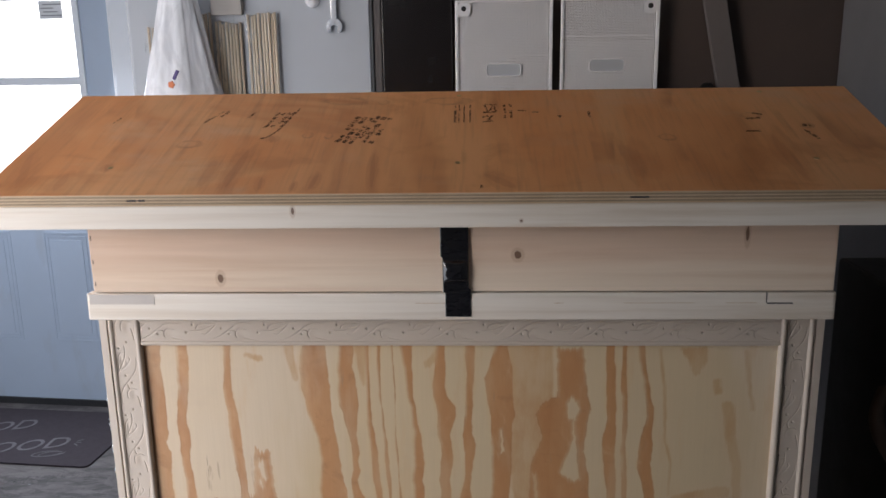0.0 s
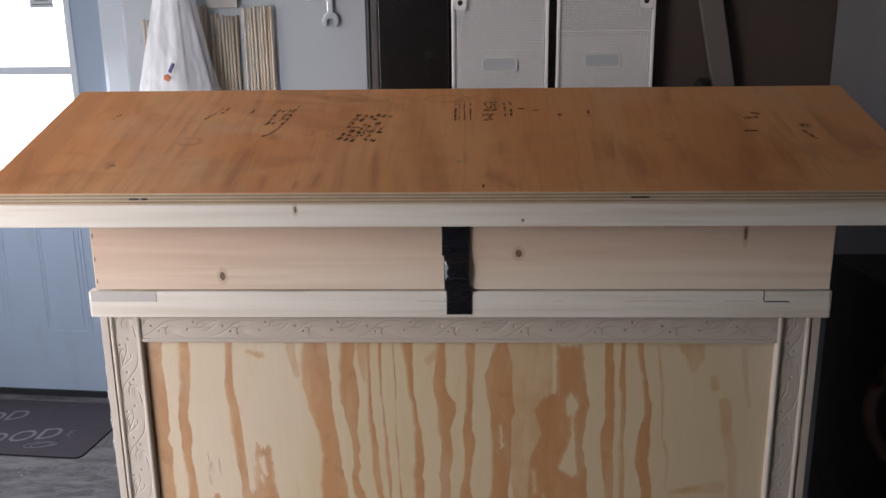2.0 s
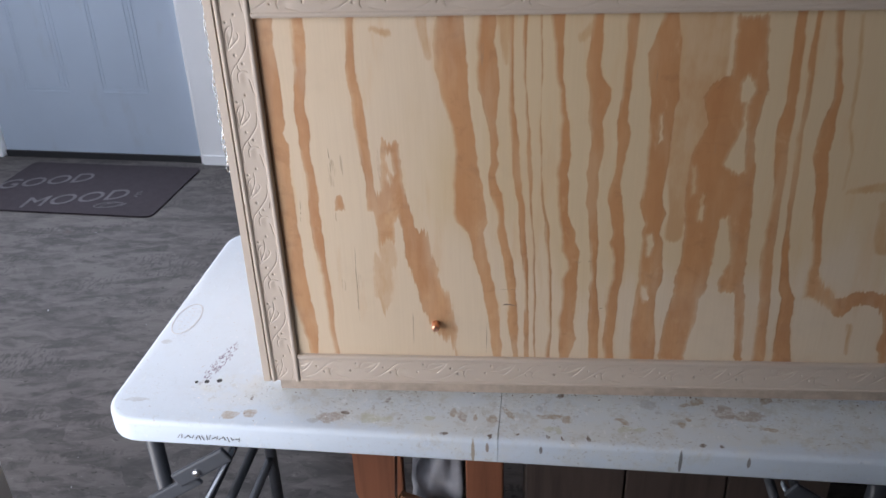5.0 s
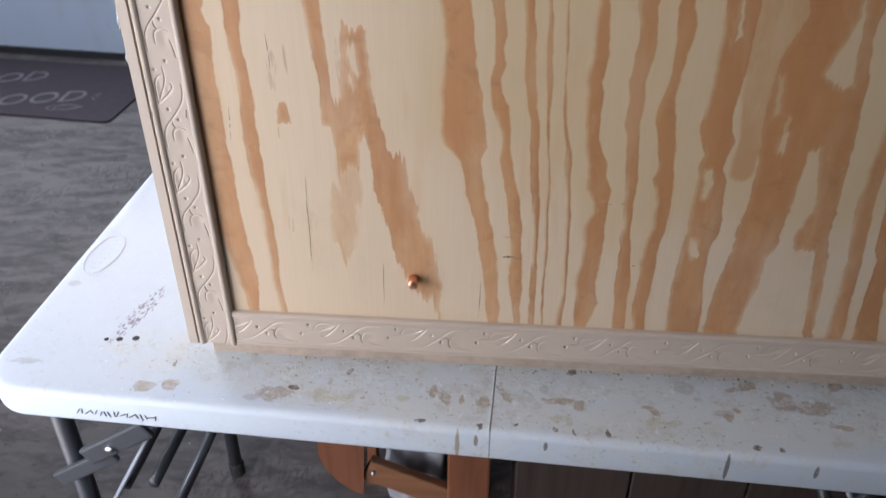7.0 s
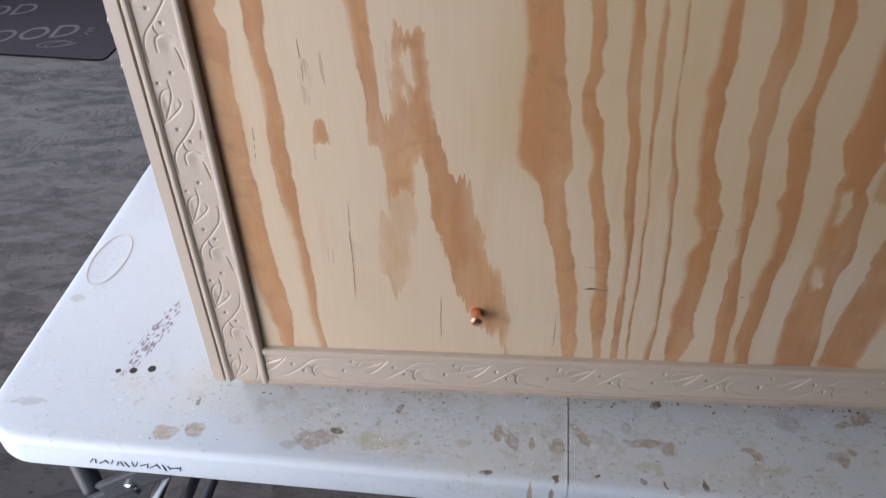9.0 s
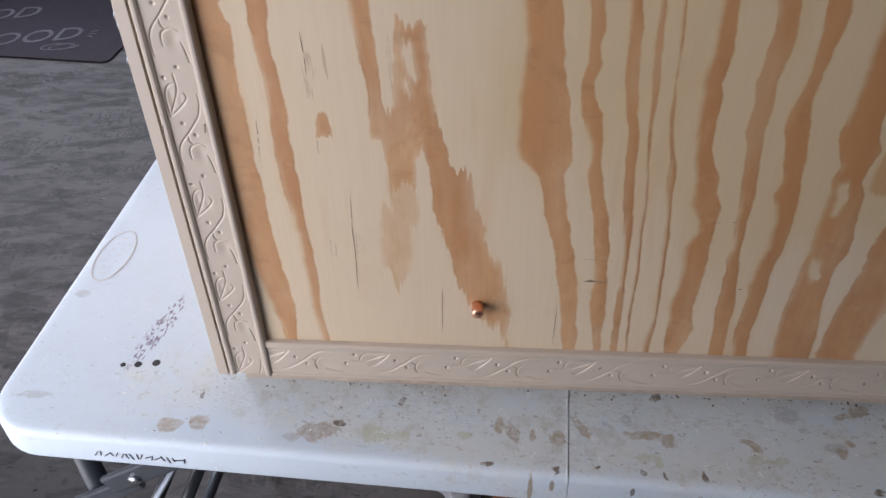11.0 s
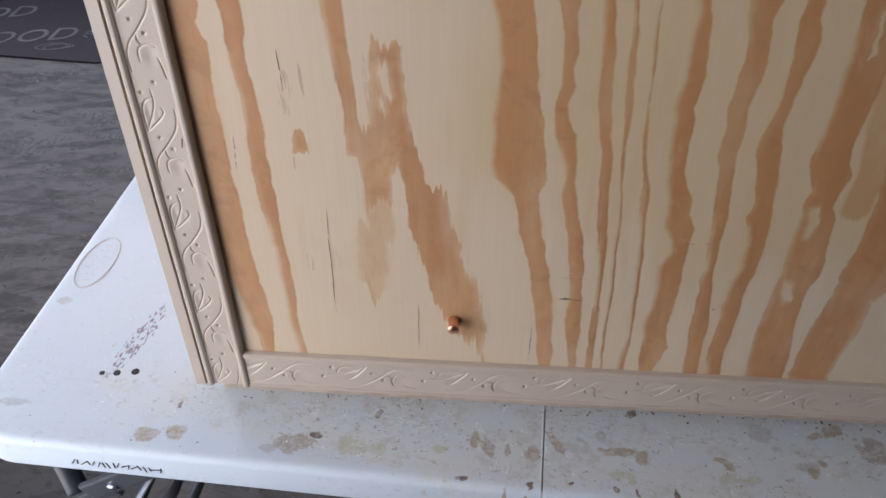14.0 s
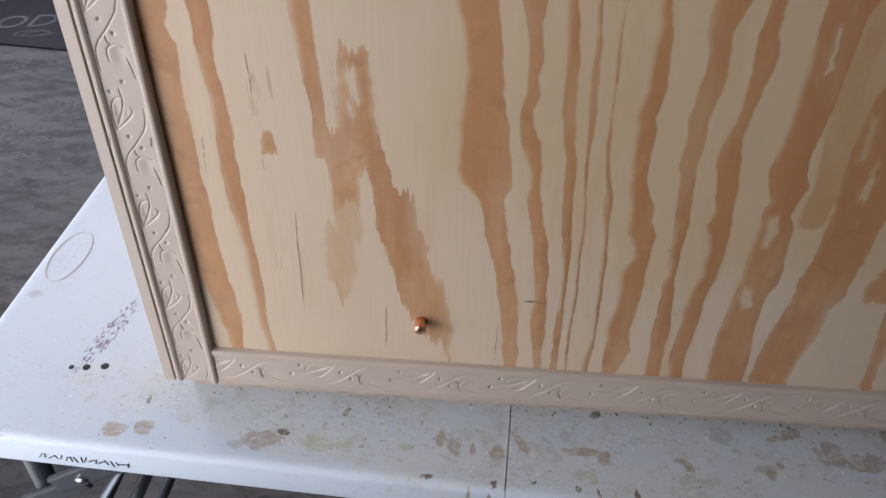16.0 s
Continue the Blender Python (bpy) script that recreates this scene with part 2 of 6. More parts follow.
def roof_plywood():
    n = Nodes("weathered_roof_plywood", 0.5)
    a = n.noise(1.0, 4, n.scaled(3.2, 1.5, 1.5), 0.6, 0.5)
    col = n.mix(n.step(a, 0.35, 0.65), (0.78, 0.375, 0.160), (0.70, 0.292, 0.108))
    # pale flames between the darker winter growth
    flame = n.noise(1.0, 3, n.scaled(7.0, 0.9, 0.9), 0.5, 0.7)
    col = n.mix(n.math("MULTIPLY", n.step(flame, 0.52, 0.66), 0.55), col, (0.76, 0.405, 0.185))
    col = n.mix(n.math("MULTIPLY", n.step(flame, 0.47, 0.36), 0.50), col, (0.50, 0.196, 0.068))
    # soft dark lines of the growth rings, along the slope
    ring = n.noise(1.0, 1.5, n.scaled(8.0, 0.8, 0.8), 0.5, 0.3)
    for at, wide, weight in ((0.37, 0.050, 0.45), (0.47, 0.045, 0.5), (0.58, 0.050, 0.45)):
        away = n.math("SUBTRACT", ring, at)
        edge = n.math("MULTIPLY", n.step(away, 0.0, wide * 0.25), n.step(away, wide * 1.6, wide * 0.2))
        line = n.math("MULTIPLY", edge, n.step(n.noise(1.0, 3, n.scaled(4.0, 7.0, 5.0)), 0.46, 0.64))
        col = n.mix(n.math("MULTIPLY", line, weight), col, (0.36, 0.135, 0.046))
    burl = n.step(n.noise(1.0, 4, n.scaled(4.5, 6.0, 5.0), 0.6, 1.2), 0.52, 0.66)
    col = n.mix(n.math("MULTIPLY", burl, 0.45), col, (0.50, 0.200, 0.068))
    col = n.mix(n.math("MULTIPLY", n.step(n.noise(1.0, 4, n.scaled(3.5, 5.0, 5.0), 0.6, 0.9), 0.52, 0.68), 0.45), col, (0.78, 0.440, 0.215))
    dust = n.step(n.noise(3.0, 5, n.scaled(1.5, 2.0, 1.0), 0.7), 0.52, 0.74)
    col = n.mix(n.math("MULTIPLY", dust, 0.30), col, (0.62, 0.45, 0.32))
    knots = (((-0.365, -0.140), (0.020, 0.014, 0.2)), ((0.289, -0.133), (0.014, 0.012, 0.2)), ((-0.166, 0.004), (0.045, 0.018, 0.2)), ((-0.011, 0.000), (0.045, 0.018, 0.2)), ((-0.110, -0.002), (0.012, 0.010, 0.2)),
             ((-0.205, -0.115), (0.009, 0.012, 0.2)), ((-0.175, -0.117), (0.007, 0.012, 0.2)), ((0.419, -0.066), (0.018, 0.014, 0.2)), ((0.485, -0.10), (0.012, 0.010, 0.2)))
    for c, r in knots:
        outer = n.spot((c[0], c[1], 0.82), r, 0.45)
        inner = n.spot((c[0] - r[0] * 0.12, c[1] + r[1] * 0.1, 0.82), tuple(v * 0.74 for v in r), 0.45)
        ring = n.math("MULTIPLY", outer, n.math("SUBTRACT", 1.0, n.math("MULTIPLY", inner, 0.85)))
        col = n.mix(n.math("MULTIPLY", ring, n.math("MULTIPLY_ADD", n.noise(60.0, 3), 0.8, -0.08)), col, (0.26, 0.10, 0.04))
    # flame-shaped dark streaks that run up from the eave
    lick = n.noise(1.0, 4, n.scaled(70.0, 9.0, 9.0), 0.65, 0.4)
    for x, y, wide, half, turn, weight in ROOF_STREAKS:
        core = n.spot((x, y, 0.80), (wide * 0.6, half * 0.9, 0.3), 0.7, turn, 0.9, lick)
        halo = n.spot((x, y, 0.80), (wide * 1.6, half * 1.15, 0.3), 0.9, turn, 0.9, lick)
        col = n.mix(n.math("MULTIPLY", n.math("MULTIPLY_ADD", core, 0.55, n.math("MULTIPLY", halo, 0.45)), weight * 0.8), col, (0.39, 0.135, 0.046))
    fibre = n.noise(60.0, 3, n.scaled(3.0, 0.15, 0.3))
    col = n.mix(n.math("MULTIPLY", n.step(fibre, 0.45, 0.8), 0.2), col, (0.22, 0.11, 0.05))
    return n.finish(col, n.math("MULTIPLY_ADD", a, 0.2, 0.30), fibre, 0.12, 0.001)


def ply_edge(name, tone):
    n = Nodes(name, 0.75)
    col = n.mix(n.noise(14.0, 4, n.scaled(1.0, 3.0, 6.0)), tuple(tone * c for c in (0.66, 0.52, 0.36)), tuple(tone * c for c in (0.44, 0.30, 0.18)))
    return n.finish(col, None, n.noise(120, 3), 0.3)


def primed_trim():
    n = Nodes("primed_moulding", 0.4)
    col = n.mix(n.noise(9.0, 4), (0.545, 0.468, 0.392), (0.495, 0.422, 0.352))
    col = n.mix(n.math("MULTIPLY", n.step(n.noise(70.0, 3), 0.62, 0.75), 0.12), col, (0.40, 0.33, 0.27))
    return n.finish(col, n.math("MULTIPLY_ADD", n.noise(30), 0.2, 0.28), n.noise(160, 3), 0.08, 0.0008)


# dried glue and paint on the table: place, half sizes, turn
TAN_STAINS = (((-0.392, -0.288), (0.0130, 0.0093), 7), ((-0.362, -0.284), (0.0108, 0.0080), 24), ((-0.063, -0.259), (0.0110, 0.0060), -87), ((-0.030, -0.267), (0.0081, 0.0030), -95), ((-0.004, -0.269), (0.0110, 0.0080), -87), ((0.015, -0.249), (0.0166, 0.0047), -55), ((0.078, -0.255), (0.0190, 0.0050), 3), ((0.100, -0.261), (0.0108, 0.0069), 59),
              ((0.178, -0.258), (0.0150, 0.0058), -34), ((0.290, -0.206), (0.0122, 0.0067), 12), ((0.270, -0.215), (0.0081, 0.0038), 10), ((0.261, -0.258), (0.0078, 0.0050), -37), ((0.270, -0.247), (0.0054, 0.0039), -66), ((0.382, -0.260), (0.0143, 0.0043), -9), ((0.389, -0.194), (0.0095, 0.0089), -16))
CRUSTS = (((0.325, -0.225), (0.0168, 0.0142), -15), ((0.357, -0.232), (0.0220, 0.0112), 0), ((-0.242, -0.284), (0.0200, 0.0121), 5), ((-0.050, -0.264), (0.0133, 0.0061), -74))
OLIVE_STAINS = (((-0.183, -0.279), (0.0151, 0.0098), -5), ((-0.158, -0.280), (0.0081, 0.0071), 10), ((-0.095, -0.272), (0.0081, 0.0061), 10), ((0.088, -0.285), (0.0098, 0.0062), -63), ((0.076, -0.283), (0.0071, 0.0051), -6), ((0.182, -0.274), (0.0121, 0.0050), 27), ((0.202, -0.272), (0.0110, 0.0049), 8))
DARK_STAINS = (((-0.220, -0.272), (0.0080, 0.0040), 3), ((-0.072, -0.302), (0.0071, 0.0030), 11), ((-0.164, -0.237), (0.0064, 0.0036), 41), ((-0.370, -0.250), (0.0032, 0.0032), 21), ((0.092, -0.206), (0.0071, 0.0035), 48), ((-0.007, -0.304), (0.0030, 0.0040), 3), ((0.073, -0.298), (0.0022, 0.0036), 29), ((0.033, -0.296), (0.0030, 0.0020), 3),
               ((0.095, -0.302), (0.0020, 0.0050), 3), ((0.285, -0.299), (0.0050, 0.0030), 3), ((0.310, -0.299), (0.0030, 0.0040), 3), ((0.131, -0.299), (0.0025, 0.0060), 3))
GREY_SMEARS = (((-0.562, -0.115), (0.0110, 0.0070), 20), ((-0.548, -0.266), (0.0220, 0.0045), 2), ((0.218, -0.216), (0.0139, 0.0098), -18), ((0.232, -0.235), (0.0050, 0.0048), -51), ((0.061, -0.237), (0.0108, 0.0048), -66), ((0.044, -0.247), (0.0108, 0.0033), -54), ((0.124, -0.194), (0.0095, 0.0044), -16), ((-0.266, -0.291), (0.0081, 0.0060), -5), ((0.255, -0.254), (0.0132, 0.0072), -6))


def table_plastic():
    """White blow-moulded plastic, scuffed, spattered and stained with dried glue."""
    n = Nodes("stained_white_plastic", 0.42)
    rag = n.noise(130.0, 5, None, 0.75)
    lump = n.noise(48.0, 4, None, 0.65)
    edge = n.math("MULTIPLY_ADD", lump, 0.55, n.math("MULTIPLY", rag, 0.45))
    bent = n.bend(55.0, 0.017, 4)
    col = n.mix(n.noise(6.0, 4), (0.630, 0.715, 0.805), (0.580, 0.660, 0.745))
    # ground-in dirt of the worked stretch, with chest shade and bounce tinted in
    dirt_shade = n.spot((0.10, -0.235, 0.762), (0.62, 0.085, 0.2), 0.45, 0.0, 0.9, n.noise(14.0, 5, None, 0.7))
    col = n.mix(n.math("MULTIPLY", dirt_shade, n.math("MULTIPLY_ADD", n.step(n.noise(22.0, 5, None, 0.7), 0.35, 0.65), 0.30, 0.45)), col, (0.66, 0.68, 0.655))
    dirt = n.math("MULTIPLY", n.step(n.noise(40.0, 6, None, 0.75), 0.50, 0.64), n.math("MULTIPLY_ADD", dirt_shade, 0.44, 0.06))
    col = n.mix(dirt, col, (0.48, 0.465, 0.41))
    patchy = n.math("MULTIPLY_ADD", n.step(rag, 0.36, 0.56), 0.55, 0.45)
    for stains, tint, weight, ragged in ((GREY_SMEARS, (0.34, 0.34, 0.34), 0.45, 1.5), (OLIVE_STAINS, (0.42, 0.43, 0.24), 0.42, 1.3), (TAN_STAINS, (0.37, 0.285, 0.195), 0.78, 1.25), (CRUSTS, (0.35, 0.275, 0.215), 0.74, 1.5), (DARK_STAINS, (0.13, 0.085, 0.06), 0.9, 0.9)):
        for c, r, turn in stains:
            m = n.spot((c[0], c[1], 0.762), (r[0] * 1.05, r[1] * 1.15, 0.05), ragged * 0.82, turn, 0.9, edge, bent)
            col = n.mix(n.math("MULTIPLY", n.math("MULTIPLY", m, patchy), weight), col, tint)
    # runs down the front edge
    for x, low, tint in ((-0.030, 0.026, (0.33, 0.26, 0.17)), (0.255, 0.020, (0.09, 0.08, 0.07)), (-0.010, 0.010, (0.24, 0.17, 0.12)), (0.065, 0.008, (0.10, 0.08, 0.08)), (0.345, 0.010, (0.12, 0.10, 0.09))):
        run = n.spot((x, -0.312, 0.752 - low * 0.5), (0.0028, 0.012, low), 0.6, 0.0, 0.9, edge)
        col = n.mix(n.math("MULTIPLY", run, 0.8), col, tint)
    # violet chalk dragged towards the back
    drag = n.math("MULTIPLY", n.spot((-0.450, -0.160, 0.762), (0.013, 0.060, 0.03), 0.8, -11, 0.5, edge), n.step(n.noise(230.0, 4, n.scaled(1.5, 0.6, 1.0)), 0.50, 0.58))
    col = n.mix(n.math("MULTIPLY", drag, 0.92), col, (0.22, 0.18, 0.26))
    col = n.mix(n.math("MULTIPLY", n.spot((-0.453, -0.183, 0.762), (0.006, 0.004, 0.03), 0.8, 10, 0.5, edge), 0.75), col, (0.26, 0.23, 0.30))
    # fine flecks, smears and pale scrapes
    fleck = n.step(n.cells(60.0), 0.13, 0.06)
    thin = n.step(n.noise(8.0, 4), 0.46, 0.58)
    col = n.mix(n.math("MULTIPLY", n.math("MULTIPLY", fleck, thin), n.math("MULTIPLY_ADD", dirt_shade, 0.30, 0.16)), col, (0.16, 0.13, 0.11))
    smear = n.math("MULTIPLY", n.step(n.noise(95.0, 5, n.scaled(1.0, 2.0, 1.0), 0.72), 0.585, 0.64), n.step(n.noise(11.0, 4), 0.46, 0.6))
    col = n.mix(n.math("MULTIPLY", smear, n.math("MULTIPLY_ADD", dirt_shade, 0.30, 0.22)), col, (0.40, 0.37, 0.32))
    scrape = n.step(n.noise(80.0, 5, n.scaled(1.0, 0.6, 1.0), 0.7), 0.615, 0.66)
    col = n.mix(n.math("MULTIPLY", scrape, n.math("MULTIPLY_ADD", dirt_shade, 0.35, 0.25)), col, (0.80, 0.82, 0.84))
    crumb = n.math("MULTIPLY", n.math("MULTIPLY", n.step(n.noise(150.0, 4, n.scaled(1.0, 1.5, 1.0), 0.7), 0.60, 0.64), n.step(n.noise(18.0, 3), 0.44, 0.56)), n.math("MULTIPLY_ADD", dirt_shade, 0.50, 0.10))
    col = n.mix(crumb, col, (0.25, 0.21, 0.17))
    # ridges of dried white glue
    ridge = n.step(n.noise(85.0, 5, n.scaled(1.0, 1.3, 1.0), 0.7, 0.6), 0.50, 0.60)
    for x, y, rx, ry in ((-0.222, -0.242, 0.034, 0.020), (-0.048, -0.262, 0.016, 0.012), (0.030, -0.232, 0.034, 0.022), (0.140, -0.225, 0.045, 0.020), (-0.130, -0.238, 0.040, 0.018), (0.325, -0.232, 0.036, 0.024), (-0.335, -0.250, 0.026, 0.014)):
        lump = n.math("MULTIPLY", n.spot((x, y, 0.762), (rx, ry, 0.05), 0.9, 0.0, 0.9, edge), ridge)
        col = n.mix(n.math("MULTIPLY", lump, 0.55), col, (0.70, 0.72, 0.71))
        smear = n.math("ADD", smear, lump)
    relief = n.math("ADD", n.math("MULTIPLY", rag, 0.6), n.math("MULTIPLY", n.math("ADD", smear, scrape), 2.5))
    return n.finish(col, n.math("MULTIPLY_ADD", n.noise(20), 0.3, 0.44), relief, 0.4, 0.0011)


def worn_floor():
    """Grey weathered strand board: overlapping worn flakes, saw-tooth hatching, dark chips and pale scuffs."""
    n = Nodes("worn_strand_board_floor", 0.8)
    bent = n.bend(5.0, 0.10, 3)

    def flakes(sx, sy, turn):
        spin = n.make("ShaderNodeVectorRotate")
        spin.rotation_type = "Z_AXIS"
        n.put(spin.inputs["Vector"], bent)
        spin.inputs["Angle"].default_value = radians(turn)
        cell = n.make("ShaderNodeTexVoronoi")
        n.put(cell.inputs["Vector"], n.scaled(sx, sy, 1.0, spin.outputs[0]))
        cell.inputs["Scale"].default_value = 1.0
        grey = n.make("ShaderNodeSeparateColor")
        n.put(grey.inputs[0], cell.outputs["Color"])
        return grey.outputs[0], cell.outputs["Distance"]

    tone, rim = flakes(6.0, 22.0, 4)
    tone2, _ = flakes(11.0, 34.0, -14)
    patch = n.noise(2.2, 6, n.scaled(1.0, 1.8, 1.0), 0.65, 0.6)
    strand = n.noise(7.5, 7, n.scaled(1.0, 2.6, 1.0), 0.72, 1.1)
    mixed = n.math("ADD", n.math("MULTIPLY", tone, 0.14), n.math("ADD", n.math("MULTIPLY", tone2, 0.12), n.math("MULTIPLY", strand, 0.74)))
    col = n.mix(n.step(mixed, 0.34, 0.64), (0.038, 0.033, 0.033), (0.102, 0.091, 0.087))
    col = n.mix(n.math("MULTIPLY", n.step(patch, 0.52, 0.68), 0.55), col, (0.104, 0.093, 0.087))
    col = n.mix(n.math("MULTIPLY", n.step(patch, 0.44, 0.30), 0.45), col, (0.043, 0.037, 0.038))
    hatch = n.math("MULTIPLY", n.step(n.noise(95.0, 3, n.scaled(1.0, 0.35, 1.0)), 0.50, 0.56), n.step(n.noise(3.2, 4, n.scaled(0.8, 2.4, 1.0)), 0.52, 0.60))
    col = n.mix(n.math("MULTIPLY", hatch, 0.60), col, (0.026, 0.022, 0.023))
    chip = n.math("MULTIPLY", n.step(n.noise(22.0, 5, n.scaled(1.0, 2.4, 1.0), 0.65), 0.62, 0.66), 0.8)
    col = n.mix(chip, col, (0.020, 0.017, 0.016))
    pale = n.math("MULTIPLY", n.step(n.noise(26.0, 5, n.scaled(1.0, 2.6, 1.0), 0.65), 0.61, 0.66), 0.5)
    col = n.mix(pale, col, (0.150, 0.138, 0.130))
    red = n.math("MULTIPLY", n.step(n.noise(3.4, 4), 0.68, 0.76), 0.35)
    col = n.mix(red, col, (0.105, 0.050, 0.043))
    return n.finish(col, None, n.math("ADD", n.math("ADD", strand, tone), n.math("MULTIPLY", n.math("ADD", chip, hatch), -0.8)), 0.20, 0.003)


def painted_door():
    n = Nodes("pale_blue_door_paint", 0.38)
    col = n.mix(n.noise(3.0, 4), (0.50, 0.585, 0.70), (0.43, 0.51, 0.62))
    col = n.mix(n.math("MULTIPLY", n.step(n.noise(8.0, 4, n.scaled(1.0, 1.0, 0.4)), 0.56, 0.8), 0.35), col, (0.36, 0.37, 0.38))
    return n.finish(col, n.math("MULTIPLY_ADD", n.noise(14), 0.2, 0.3), n.noise(60, 2), 0.08)


def glossy_tape():
    n = Nodes("black_glossy_tape", 0.12)
    n.put(n.bsdf.inputs["IOR"], 1.65)
    crease = n.noise(120.0, 4, n.scaled(0.6, 1.0, 1.6), 0.6, 1.0)
    return n.finish(n.mix(crease, (0.006, 0.006, 0.007), (0.016, 0.016, 0.019)), n.math("MULTIPLY_ADD", crease, 0.12, 0.02), n.noise(60.0, 2, n.scaled(0.6, 1.0, 1.8), 0.5, 0.6), 0.22, 0.003)


def worn_ink(name, colour):
    """Printing ink, rubbed away in specks."""
    n = Nodes(name, 0.8)
    n.put(n.bsdf.inputs["Alpha"], n.math("MULTIPLY", n.step(n.noise(260.0, 4, n.scaled(1.0, 0.6, 1.0), 0.7), 0.42, 0.62), 0.85))
    return n.finish(colour)


def glassy(name, tint):
    n = Nodes(name, 0.02)
    n.put(n.bsdf.inputs["Transmission Weight"], 1.0)
    n.put(n.bsdf.inputs["IOR"], 1.12)
    return n.finish(tint)


def thin_plastic():
    """Thin milky carrier-bag plastic that lets some of what is behind it show."""
    n = Nodes("milky_bag_plastic", 0.38)
    crumple = n.noise(9.0, 4, n.scaled(2.0, 2.0, 0.7), 0.6, 0.8)
    n.put(n.bsdf.inputs["Alpha"], n.math("MULTIPLY_ADD", n.step(crumple, 0.35, 0.65), 0.25, 0.70))
    return n.finish(n.mix(crumple, (0.84, 0.85, 0.88), (0.92, 0.92, 0.93)), None, crumple, 0.35, 0.006)


def clear_film():
    """Crinkled clear packing film: mostly see-through, its glints drawn in as paler wrinkles."""
    n = Nodes("clear_film", 0.12)
    wrinkle = n.noise(24.0, 4, n.scaled(2.0, 1.0, 0.5), 0.6, 0.8)
    n.put(n.bsdf.inputs["Alpha"], n.math("MULTIPLY_ADD", n.step(wrinkle, 0.55, 0.75), 0.22, 0.0))
    return n.finish((0.85, 0.86, 0.88), None, wrinkle, 0.9, 0.01)


